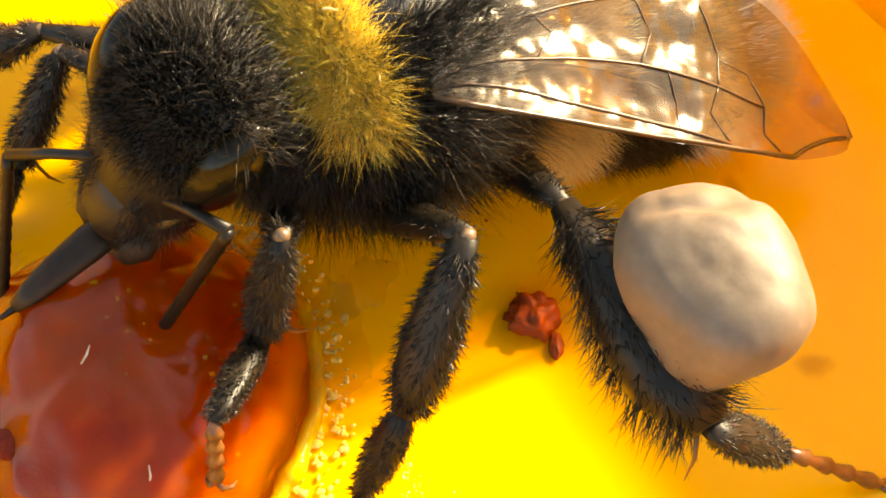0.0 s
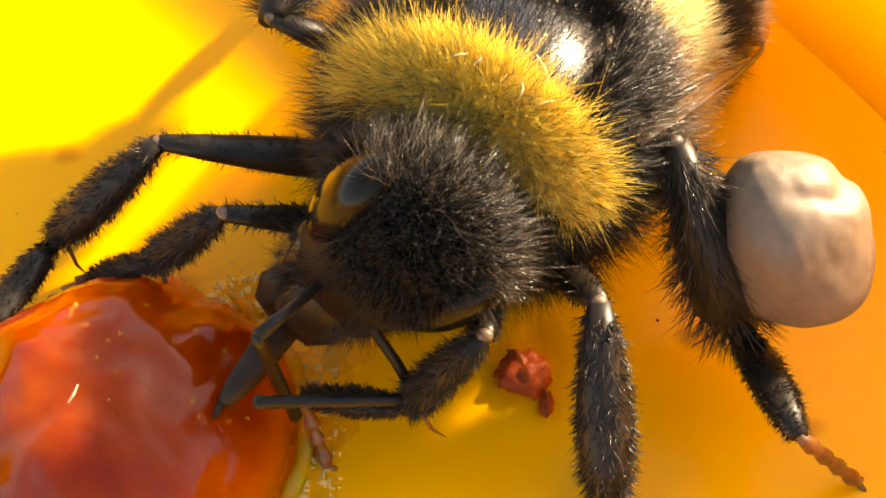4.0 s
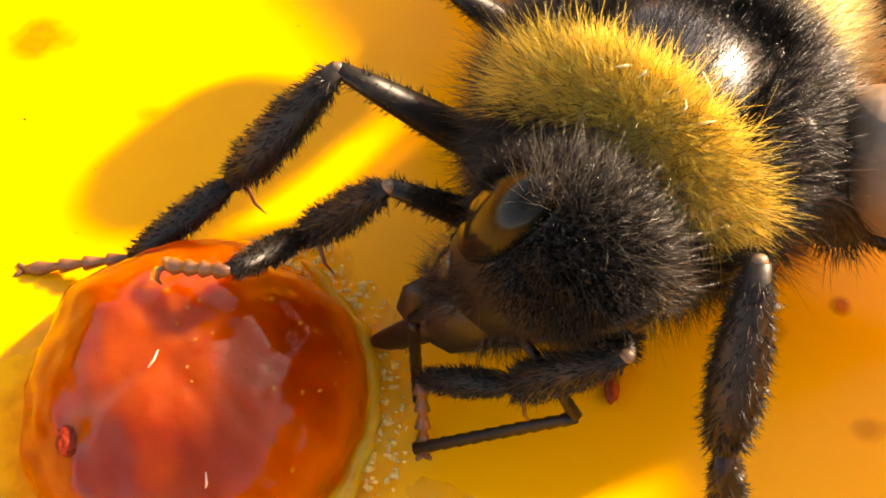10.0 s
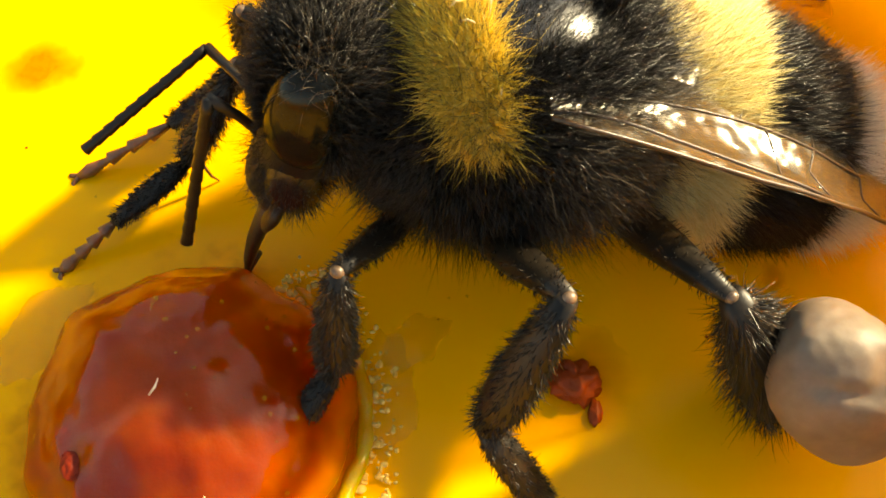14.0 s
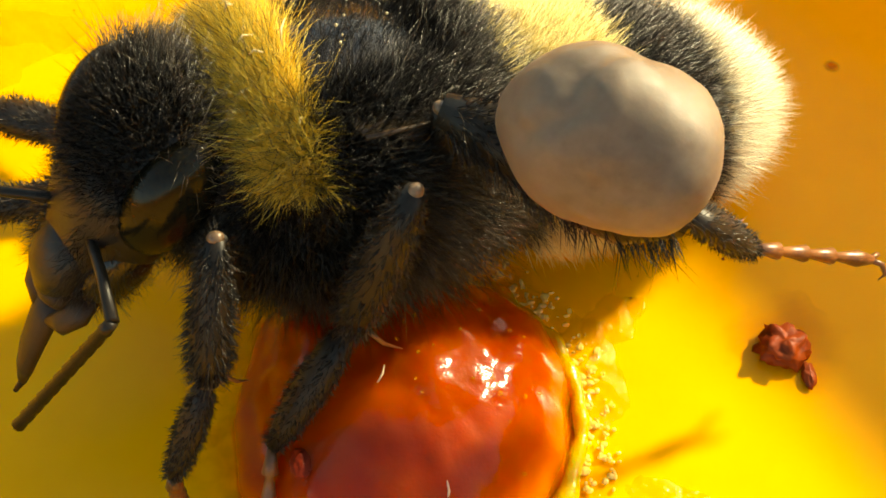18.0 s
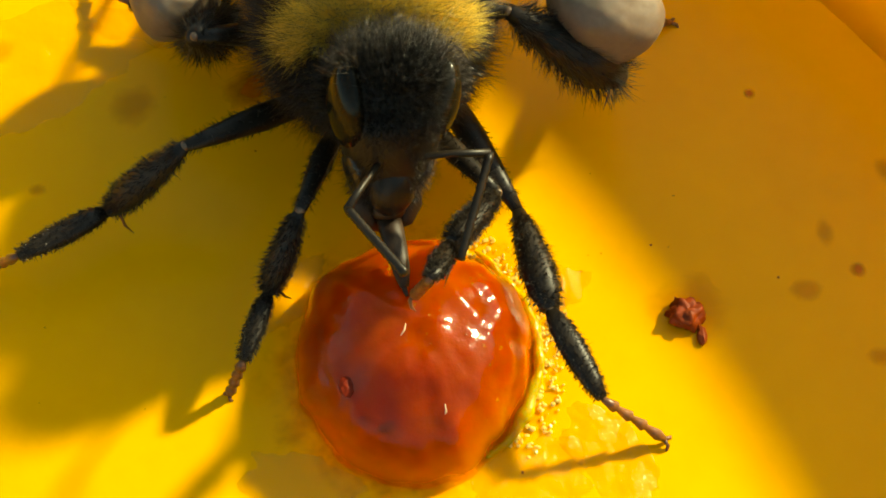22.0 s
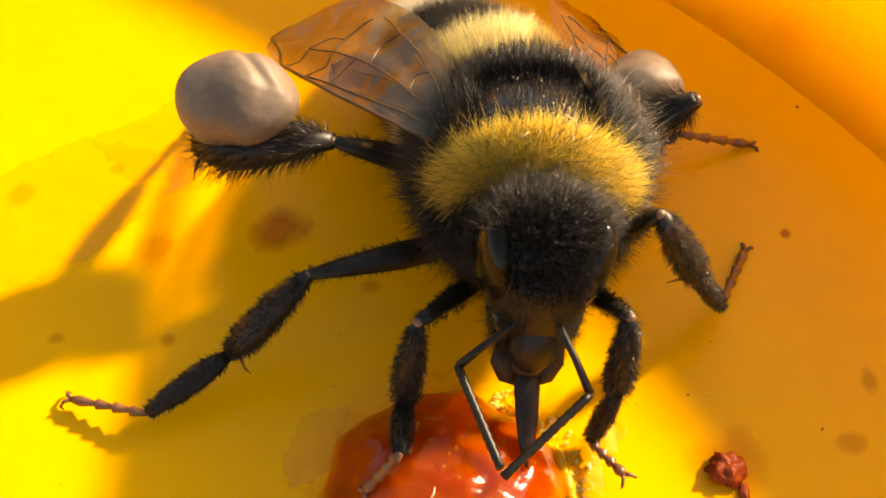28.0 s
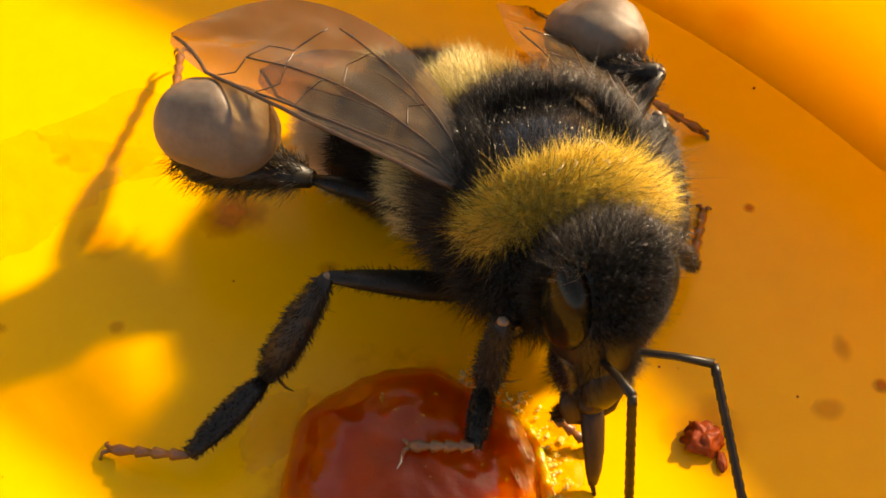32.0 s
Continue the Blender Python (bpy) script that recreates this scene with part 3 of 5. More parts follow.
def build_antenna(head, side):
    scape = part("antenna_scape", tube([(0, 0, 0), (0.25, 0, 0), (1.2, 0, 0.05), (SCAPE, 0, 0)], [0.09, 0.10, 0.10, 0.12], 10), LEG, head, "dark antenna base")
    pts, rad = [], []
    for i in range(11):
        x = FLAGELLUM * i / 11
        pts += [(x, 0, 0), (x + 0.27, 0, 0)]
        rad += [0.105, 0.13]
    pts.append((FLAGELLUM, 0, 0))
    rad.append(0.06)
    flag = part("antenna_flagellum", tube(pts, rad, 10), LEG, head, "dark jointed antenna")
    return scape, flag


def leg_segment(name, bee, length, radii, mat, hairs, hair_len, flat=1.0, label=""):
    """A limb piece along +x from the joint at its origin."""
    xs = np.linspace(0, length, len(radii))
    ob = part(name, tube([(x, 0, 0) for x in xs], radii, 14, flat, (0, 0, 1)), mat, bee, label)
    if hairs:
        hairs *= 2
        x = rng.uniform(0.05, 0.98, hairs) * length
        a = rng.uniform(0, 2 * math.pi, hairs)
        rr = np.interp(x, xs, radii) * 0.95
        roots = np.stack([x, np.sin(a) * rr, np.cos(a) * rr * flat], 1)
        ways = np.stack([np.full(hairs, 0.75), np.sin(a), np.cos(a)], 1)
        k = hairs // 3
        fur_part("leg_hair", fur(roots[:k], ways[:k], np.full(k, hair_len * 1.3), 0.008, (0, 0, 0), rng, 0.3), GREY_FUR, ob)
        fur_part("leg_hair", fur(roots, ways, np.full(hairs, hair_len), 0.010, (0, 0, 0), rng, 0.25), BLACK_FUR, ob)
    return ob


def build_leg(bee, kind):
    f, t, m, s = BONES[kind]
    wide = {"front": 0.78, "mid": 1.0, "hind": 1.1}[kind]
    femur = leg_segment("femur", bee, f, [0.28 * wide, 0.42 * wide, 0.44 * wide, 0.37 * wide, 0.29 * wide, 0.17], LEG, 160, 0.18, 0.8)
    part("knee_joint", ball((f, 0, 0.0), (0.14, 0.15, 0.13), 14, 10), JOINT, femur, "pale knee joint")
    fat = [0.2, 0.34, 0.44, 0.49, 0.46, 0.26] if kind != "hind" else [0.26, 0.45, 0.7, 0.85, 0.85, 0.4]
    tibia = leg_segment("tibia", bee, t, [v * wide for v in fat], LEG, 560, 0.22 if kind != "hind" else 0.6, 0.8)
    if kind != "hind":
        part("tibia_joint", ball((t, 0, 0), (0.13, 0.16, 0.13), 12, 8), JOINT, tibia, "pale ankle joint")
    part("spur", tube([(t - 0.1, 0.1, -0.25), (t + 0.25, 0.25, -0.7), (t + 0.45, 0.3, -1.15)], [0.05, 0.04, 0.008], 6), CLAW, tibia, "thin brown spur")
    meta = leg_segment("metatarsus", bee, m, [v * wide for v in (0.18, 0.32, 0.37, 0.35, 0.29, 0.16)], LEG, 420, 0.14, 0.7)
    pts, rad = [], []
    for i in range(4):
        x = s * i / 4.6
        pts += [(x, 0, 0), (x + s / 9, 0, 0), (x + s / 5.2, 0, 0)]
        rad += [0.08, 0.13, 0.17]
    pts.append((s * 0.97, 0, 0.0))
    rad.append(0.09)
    claws = [tube([(s * 0.95, 0, 0), (s * 1.03, k * 0.12, 0.03), (s * 1.08, k * 0.24, -0.12), (s * 1.05, k * 0.28, -0.26)], [0.07, 0.06, 0.045, 0.01], 6) for k in (1, -1)]
    foot = part("tarsus", joined(tube(pts, rad, 10), *claws), CLAW, bee, "reddish brown jointed foot with two claws")
    return [femur, tibia, meta, foot]


def build_pollen(tibia, side):
    def lumpy(p):
        """Narrow at the knee, blunt at the far end, pressed into a few soft lobes."""
        x, y, z = p
        k = 1.0 - 0.3 * max(0, -x) ** 2 if x < 0 else min(1.3, (1 - x ** 3.2) ** 0.42 / max(0.05, math.sqrt(1 - x ** 2)))
        lobe = 1 + 0.05 * math.sin(2.6 * x + 3.1 * y * side + 0.6) + 0.04 * math.sin(4.3 * z - 2.2 * x + 1.9)
        lobe -= 0.09 * math.exp(-((x + 0.42 - 0.45 * y * side + 0.12 * math.sin(5 * y)) / 0.15) ** 2) * max(0, z + 0.1)
        return (x * lobe, y * k * lobe, z * k * lobe)
    part("pollen_load", ball((2.45, 0.1 * side, 1.38), (1.74, 1.38, 1.42), 80, 60, shape=lumpy, rough=0.03, grain=1.3), POLLEN, tibia, "large beige pollen load with soft lobes")


def build_wing(bee, side, kind):
    """A membrane with veins; the blade lies along -x of its own space, the base at the origin."""
    long_, wide = (10.0, 3.3) if kind == "fore" else (7.2, 2.3)
    nx, ny = 40, 12
    verts, faces = [], []

    def edge(s):
        lead = 0.25 + 0.5 * math.sin(min(1, s * 1.15) * math.pi * 0.62)
        trail = -(0.15 + (wide - 0.6) * math.sin(min(1.0, s ** 0.8) * math.pi * 0.86) ** 0.9)
        taper = math.sqrt(max(0.0, 1 - max(0.0, (s - 0.72) / 0.28) ** 2))
        return lead * taper, trail * taper

    def at(s, v):
        a, b = edge(s)
        y = a + (b - a) * v
        z = 0.10 * math.sin(v * 17 + s * 3) * s * (1 - s * 0.3) + 0.22 * noise.noise(Vector((s * 6, v * 4, 1.3 if kind == "fore" else 4.1))) * s - 1.1 * s ** 2.6
        return Vector((-long_ * s, y * side, z))
    for i in range(nx + 1):
        for j in range(ny + 1):
            verts.append(at(i / nx, j / ny))
    for i in range(nx):
        for j in range(ny):
            a = i * (ny + 1) + j
            faces.append([a, a + 1, a + ny + 2, a + ny + 1])
    n = len(verts)
    verts += [v - Vector((0, 0, 0.012)) for v in verts]
    faces += [[k + n for k in reversed(f)] for f in faces]
    wing = part("wing", (verts, faces), MEMBRANE, bee, "crinkled amber wing with brown veins")
    lines = [([(0, 0.0), (0.3, 0.02), (0.6, 0.02), (0.8, 0.02), (0.98, 0.3)], 0.11), ([(0, 0.3), (0.25, 0.14), (0.5, 0.08), (0.62, 0.04)], 0.08),
             ([(0, 0.5), (0.2, 0.42), (0.42, 0.4), (0.6, 0.35), (0.72, 0.3)], 0.06), ([(0, 0.8), (0.2, 0.75), (0.42, 0.78), (0.55, 0.85)], 0.055)]
    if kind == "fore":
        lines += [([(0.42, 0.4), (0.46, 0.6), (0.42, 0.78)], 0.04), ([(0.6, 0.35), (0.58, 0.2), (0.62, 0.05)], 0.04), ([(0.5, 0.08), (0.5, 0.22), (0.48, 0.38)], 0.04),
                  ([(0.6, 0.35), (0.62, 0.55), (0.58, 0.8)], 0.04), ([(0.72, 0.3), (0.72, 0.14), (0.76, 0.05)], 0.04), ([(0.62, 0.52), (0.7, 0.5), (0.72, 0.3)], 0.035), ([(0.2, 0.42), (0.24, 0.6), (0.2, 0.75)], 0.04)]
    for way, thick in lines:
        pts = []
        for (s0, v0), (s1, v1) in zip(way, way[1:]):
            pts += [at(s0 + (s1 - s0) * k / 4, v0 + (v1 - v0) * k / 4) for k in range(4)]
        pts.append(at(*way[-1]))
        part("vein", tube(pts, [thick * 0.48] * len(pts), 6), VEIN, wing)
    return wing


def build_bee():
    bee = tagged(new("bumblebee"), "furry black and yellow bumblebee with beige pollen loads and white tail", "bee")
    thorax = part("thorax", ball(THORAX, THORAX_R, 48, 32), CHITIN, bee, "glossy black thorax with a bald patch")
    abdomen = part("abdomen", ball(ABDOMEN, ABDOMEN_R, 48, 32, shape=abdomen_shape), CHITIN, bee, "banded furry abdomen")
    part("waist", ball((-1.6, 0, 3.5), (1.0, 1.2, 1.2), 20, 14), CHITIN, bee)
    c, r = THORAX, THORAX_R
    # yellow collar over the front, black flanks, short black hair round the bald disc
    ragged = lambda p, k: k * np.sin(p[:, 0] * 391 + p[:, 1] * 757 + p[:, 2] * 523)
    collar = lambda p: (p[:, 0] > 0.43 + ragged(p, 0.06)) & (p[:, 0] < 0.665 + ragged(p, 0.05)) & (p[:, 2] > 0.36 + ragged(p, 0.12))
    fan = lambda p: np.stack([0.15 + (p[:, 0] - 0.55) * 1.8, 0 * p[:, 0], 0.15 + 0 * p[:, 0]], 1)
    coat(12500, c, r, collar, fan, 0.78, 0.014, YELLOW_FUR, thorax, wild=0.3, label="dense yellow collar fur")
    coat(2600, c, r, collar, fan, 1.0, 0.012, YELLOW_FUR, thorax, wild=0.42, label="loose longer yellow hairs")
    coat(800, c, r, collar, fan, 1.15, 0.013, BLACK_FUR, thorax, wild=0.4, label="black hairs in the collar")
    coat(9000, c, r, lambda p: (p[:, 2] < 0.4) & ~collar(p), (-0.25, 0, -0.1), 1.1, 0.017, BLACK_FUR, thorax, wild=0.35, label="black flank fur")
    coat(3200, c, r, lambda p: (p[:, 2] < 0.45) & (p[:, 2] > -0.4) & (p[:, 0] < 0.2), (-0.45, 0, 0.1), 1.35, 0.013, GREY_FUR, thorax, wild=0.4, label="greyish hair tips")
    coat(6500, c, r, lambda p: (p[:, 2] > 0.2) & ((p[:, 0] < -0.38) | (abs(p[:, 1]) > 0.54)) & (p[:, 0] < 0.42), (-0.3, 0, 0.4), 0.95, 0.016, BLACK_FUR, thorax, wild=0.35)
    coat(900, c, r, lambda p: (p[:, 2] > 0.3) & (p[:, 0] < 0.25) & (p[:, 0] > -0.4), (-0.4, 0, 0.1), 0.4, 0.012, BLACK_FUR, thorax, wild=0.4)
    coat(7000, c, r, lambda p: (p[:, 0] > 0.66), (0.5, 0, 0.1), 0.8, 0.016, BLACK_FUR, thorax, wild=0.35)
    coat(500, c, r, lambda p: (p[:, 0] < -0.74) & (p[:, 0] > -0.9) & (p[:, 2] > 0.34), (-0.5, 0, 0.35), 1.0, 0.014, CREAM_FUR, thorax, wild=0.3, label="pale fringe behind the bald disc")
    c, r = ABDOMEN, ABDOMEN_R
    w = abdomen_shape
    ring = lambda a, b: (lambda p: (p[:, 0] > a) & (p[:, 0] <= b) & (p[:, 2] > -0.75))
    coat(5000, c, r, ring(0.40, 0.95), (-0.8, 0, 0.1), 0.7, 0.017, BLACK_FUR, abdomen, warp=w, label="black band")
    coat(7500, c, r, ring(0.05, 0.40), (-0.8, 0, 0.1), 0.85, 0.017, CREAM_FUR, abdomen, warp=w, label="pale yellow band")
    coat(6500, c, r, ring(-0.52, 0.05), (-0.9, 0, 0), 0.75, 0.017, BLACK_FUR, abdomen, warp=w, label="black band")
    coat(6500, c, r, ring(-1.0, -0.52), (-0.8, 0, 0), 1.0, 0.017, WHITE_FUR, abdomen, warp=w, label="creamy white tail")
    wings = []
    for side in (1, -1):
        wings += [(side, "hind", build_wing(bee, side, "hind")), (side, "fore", build_wing(bee, side, "fore"))]
    # dust on the thorax
    for i in range(70):
        a, b = rng.uniform(-1.2, 1.2), rng.uniform(-1.1, 0.9)
        p = Vector((0.6 + 3.15 * math.sin(b), 2.85 * math.sin(a) * math.cos(b), 3.55 + 2.68 * math.cos(a) * math.cos(b)))
        k = rng.uniform(0.014, 0.034)
        part("dust", ball(p, (k, k, k), 6, 5), LINT_GLINT, thorax)
    # bits of lint caught in the collar
    for i in range(9):
        a = rng.uniform(-1.0, 1.0)
        p = Vector((2.4 + rng.uniform(-0.6, 0.4), 2.6 * math.sin(a), 3.8 + 2.7 * math.cos(a)))
        q = p + Vector(rng.normal(0, 0.25, 3))
        part("lint", tube([p, (p + q) / 2 + Vector((0.05, 0.05, 0.1)), q], [0.014, 0.022, 0.01], 5), LINT_GLINT, thorax)
    head, tongue = build_head(bee)
    antennae = [build_antenna(head, s) for s in (1, -1)]
    legs = {}
    for kind in ("front", "mid", "hind"):
        for side in (1, -1):
            legs[kind, side] = build_leg(bee, kind)
            if kind == "hind":
                build_pollen(legs[kind, side][1], side)
    return bee, head, tongue, abdomen, antennae, legs, wings


def wing_pose(side, kind, spread, lift, roll):
    """A wing laid back over the abdomen, turned out by spread, raised by lift and rolled, in degrees."""
    if kind == "hind":
        return Matrix.Translation(Vector((0.5, side * 2.5, 5.15)) * MM) @ pose(0, 0, 0, (roll + 3) * side, lift - 2, -(spread - 4) * side)
    return Matrix.Translation(Vector((1.2, side * 2.6, 5.4)) * MM) @ pose(0, 0, 0, roll * side, lift, -spread * side)


TABLE = surface("weathered wood", (0.20, 0.15, 0.10), (0.32, 0.25, 0.18), 0.05, (0.5, 0.7), 0.3)
WALL = PLASTIC.copy()
WALL.name = "translucent yellow plastic"
wall_nodes, wall_links = WALL.node_tree.nodes, WALL.node_tree.links
thin = wall_nodes.new("ShaderNodeBsdfTranslucent")
thin.inputs["Color"].default_value = (0.95, 0.6, 0.02, 1)
blend = wall_nodes.new("ShaderNodeMixShader")
blend.inputs["Fac"].default_value = 0.7
wall_links.new(wall_nodes["Principled BSDF"].outputs[0], blend.inputs[1])
wall_links.new(thin.outputs[0], blend.inputs[2])
wall_links.new(blend.outputs[0], wall_nodes["Material Output"].inputs["Surface"])

build_table()
build_dish()
build_drop()
build_stains()
bee, head, tongue, abdomen, antennae, legs, wings = build_bee()


# ---- what moves ----
def smooth_rows(rows, t):
    """A value between rows (seconds, values...), eased without overshoot (monotone cubic)."""
    ts = [r[0] for r in rows]
    if t <= ts[0]:
        return list(rows[0][1:])
    if t >= ts[-1]:
        return list(rows[-1][1:])
    i = max(k for k in range(len(ts)) if ts[k] <= t)
    h = ts[i + 1] - ts[i]
    u = (t - ts[i]) / h
    out = []
    for c in range(1, len(rows[0])):
        d = (rows[i + 1][c] - rows[i][c]) / h

        def slope(k):
            if k <= 0 or k >= len(ts) - 1:
                return 0.0
            a = (rows[k][c] - rows[k - 1][c]) / (ts[k] - ts[k - 1])
            b = (rows[k + 1][c] - rows[k][c]) / (ts[k + 1] - ts[k])
            return 0.0 if a * b <= 0 else 2 * a * b / (a + b)
        m0, m1 = slope(i), slope(i + 1)
        out.append(rows[i][c] * (2 * u ** 3 - 3 * u ** 2 + 1) + h * m0 * (u ** 3 - 2 * u ** 2 + u) + rows[i + 1][c] * (3 * u ** 2 - 2 * u ** 3) + h * m1 * (u ** 3 - u ** 2))
    return out


def along(origin, target, up=(0, 0, 1)):
    """A pose at origin (mm) whose +x points at target and whose +z leans to up."""
    x = (Vector(target) - Vector(origin)).normalized()
    z = Vector(up) - x * x.dot(Vector(up))
    z = z.normalized() if z.length > 1e-4 else x.orthogonal().normalized()
    y = z.cross(x)
    m = Matrix((x, y, z)).transposed().to_4x4()
    m.translation = Vector(origin) * MM
    return m


def leg_poses(kind, side, foot, tilt, bent):
    """Poses in the bee's space of the four pieces of a leg: its keyed joints, drawn to length between hip and claws."""
    bones = BONES[kind]
    hip = Vector(HIPS[kind])
    hip.y *= side
    hip = (tilt @ (hip * MM)) / MM
    joints = [hip] + [Vector(bent[k:k + 3]) for k in (0, 3, 6)] + [foot.copy()]
    for turn in range(14):
        joints[4] = foot.copy()
        for k in (3, 2, 1):
            joints[k] = joints[k + 1] + (joints[k] - joints[k + 1]).normalized() * bones[k]
            joints[k].z = max(joints[k].z, 0.3)
        for k in (1, 2, 3, 4):
            joints[k] = joints[k - 1] + (joints[k] - joints[k - 1]).normalized() * bones[k - 1]
    poses = [along(p, q) for p, q in zip(joints, joints[1:])]
    if kind == "hind":
        poses[1] = along(joints[1], joints[2], (-0.5, 0.8 * side, 0.7))
    return poses


def motions():
    BODY = [(0, 5.47, 6.05, 0.36, 213.37, -12.67, 0.78), (1, 6.58, 6.9, 0.04, 237.17, -8.88, -10.78), (2, 7.29, 6.62, -0.08, 233.29, -6.78, -4.78), (3, 8, 6.35, -0.03, 241.74, -5.59, -5.01), (3.5, 7.98, 6.22, 0, 241.18, -6.11, -6.08), (5.5, 7.88, 5.72, 0.11, 238.96, -8.18, -10.35), (6, 8.16, 5.63, 0.1, 243, -6.5, -9.62), (7, 8.55, 5.83, 0.19, 241.52, -8.08, -7.84), (8, 9.08, 5.61, 0.14, 241.24, -8.5, -6.96), (9, 9.18, 5.56, 0.12, 240.52, -6.85, -5.93), (10, 9.29, 5.45, 0.14, 236.41, -7.38, -4.35), (10.6, 8.96, 5.6, -0.1, 238.69, -6.11, -5.35), (11, 9.2, 4.54, -0.32, 247.71, -4.51, -6.26), (11.5, 7.71, 4.63, 0.14, 237.67, -8.53, -2.11), (12, 7.45, 4.66, 0.4, 233.63, -11.55, 1.03), (12.5, 7.76, 6.03, 0.36, 220.37, -11.18, 2.85), (13, 7.09, 6.62, 0.37, 215.11, -11.81, 5.66), (13.5, 6.93, 6.84, 0.39, 207.02, -11.11, 7.15), (15.5, 7.22, 6.5, 0.63, 184.63, -14.33, 11.13), (16, 4.72, 6.61, 0.56, 182.54, -15.63, 9.62), (16.6, 0.91, 5.75, 0.34, 179.33, -11.47, 5.28), (17, -0.68, 7.47, 0.42, 166.86, -12.03, 4.38), (17.5, -0.55, 6.92, 0.68, 171.35, -9.63, 9.22), (18, -0.14, 4.82, 0.69, 199.83, -9.23, 16.06), (18.5, -0.55, 5.87, 0.59, 258.78, -11.32, 7.8), (19, -0.25, 8.19, 0.33, 257.73, -10.4, -5.45), (20, -0.25, 8.68, 0.37, 259.29, -10.86, -4.35), (21, -0.07, 9.87, 0.26, 260.26, -10.65, -3.45), (22, -1.18, 9.99, 0.39, 276.68, -11.25, -2.24), (23, -1.16, 10.64, 0.38, 275.72, -10.79, -0.39), (24, -1.31, 11.05, 0.41, 274.17, -14.75, -0.87), (25, -1.09, 9.76, 0.47, 271.56, -13.99, -0.94), (25.5, -1.7, 10.34, 0.41, 280.38, -13.07, -0.81), (27.5, 3.39, 10.23, 0.45, 267.66, -12.38, -1.31), (28, 2.51, 9.85, 0.46, 271.48, -13.46, -3.19), (29, 3.1, 8.88, 0.34, 273.48, -12.08, -5.33), (30, 2.91, 9.67, 0.4, 272.19, -12.33, -6.39), (31, 2.79, 9.66, 0.48, 278.81, -11.99, -6.49), (31.5, 3.21, 9.33, 0.21, 284.04, -9.69, -4.42), (32, 3.76, 7.75, 0.24, 282.27, -9.39, -3.35)]
    HEAD = [(0, -8.59, 14.14, -14.47), (1, -8.83, 3.26, -15.69), (2, -11.56, -0.58, -21.78), (3, 2.11, 3.21, -29.11), (3.5, 0.99, 2.51, -29.47), (5.5, -3.47, -0.31, -30.93), (6, -0.59, 4.98, -31.29), (7, 2.12, 10.31, -32.53), (8, 5.04, 6.74, -30.93), (9, 4.32, 6.84, -31.91), (10, 1.97, 11.27, -30.11), (10.6, 0.19, 19.59, -25.04), (11, -0.75, 21.64, -21.66), (11.5, -1.56, -4.83, -10.87), (12, -4.38, -8.3, -0.08), (12.5, 1.68, -10.31, 4.2), (13, -4.26, -23.32, 8.47), (13.5, -0.34, -22.07, 5.16), (15.5, -7.64, -1.07, -8.08), (16, -14.72, 10.18, -11.39), (16.6, -5.09, -3.93, -4.56), (17, -4, 0, 0), (17.5, -13.55, 3.95, -8.15), (18, -21.11, 21.89, -16.3), (18.5, -18.39, 18.34, -14.09), (19, 1.32, 23.78, -11.87), (20, -1.56, 17.66, -8.29), (21, -10.31, 18.24, -3.06), (22, -11.83, 9.98, -9.38), (23, -15.19, 5.46, -1.81), (24, -14.77, 16.42, -4.28), (25, -11.46, 7.46, -10.04), (25.5, -15.84, 15.09, -9.22), (27.5, -6.38, 4.63, -5.93), (28, -8.76, 3.27, -5.11), (29, -2.2, 5.01, -11.85), (30, 3.44, 3.93, -11.81), (31, 1.77, 11.2, -14.36), (31.5, -3.9, 12.24, -11.13), (32, -3.56, 11.28, -7.9)]
    LM = [(0, 2.9, -4.01, 0.35), (1, 8.09, -3.87, 0.1), (2, 8.31, -4.28, 0.1), (3, 10.79, -4.29, 0.1), (3.5, 9.72, -3.12, 0), (5.5, 9.4, -2.4, 0), (6, 12.18, -4.52, 0.1), (7, 12.56, -4.26, 0.1), (8, 13.34, -4.2, 0.1), (9, 13.61, -3.9, 0.11), (10, 13.04, -2.89, 0.38), (11, 14.23, -1.51, 0.32), (11.5, 8.3, -3.5, 0), (12, 10.75, -2.7, 0.38), (12.5, 7.6, -4, 0), (13, 8.3, -1.99, 0.12), (13.5, 6.5, -4, 0), (15.5, 6.9, -1.7, 0), (16, 7.46, -1.78, 0.12), (16.5, 2.75, -2.1, 0), (17, 1.41, -2.15, 1.5), (17.5, -1.7, -2.9, 0.1), (18, -2.59, -2.75, 0.28), (18.5, 7.4, -2, 0), (19, 7.53, -2.07, 0.04), (20, 7.49, -2.02, 0.04), (21, 7.4, -2.01, 0.04), (22, 7.11, -2.13, 0.16), (23, 6.77, -2.02, 0.05), (24, 7, -1.67, 0.04), (25, 7.13, -0.99, 0.04), (25.5, 11, 5.6, 0), (27.5, 9.9, 9.2, 0), (28, 9.58, 8.96, 0.05), (29, 9.54, 9.03, 0.04), (30, 9.49, 9.16, 0.04), (31, 9.56, 9.29, 0.03), (31.5, 9.5, 9.25, 0), (32, 9.44, 9.45, 0.11)]
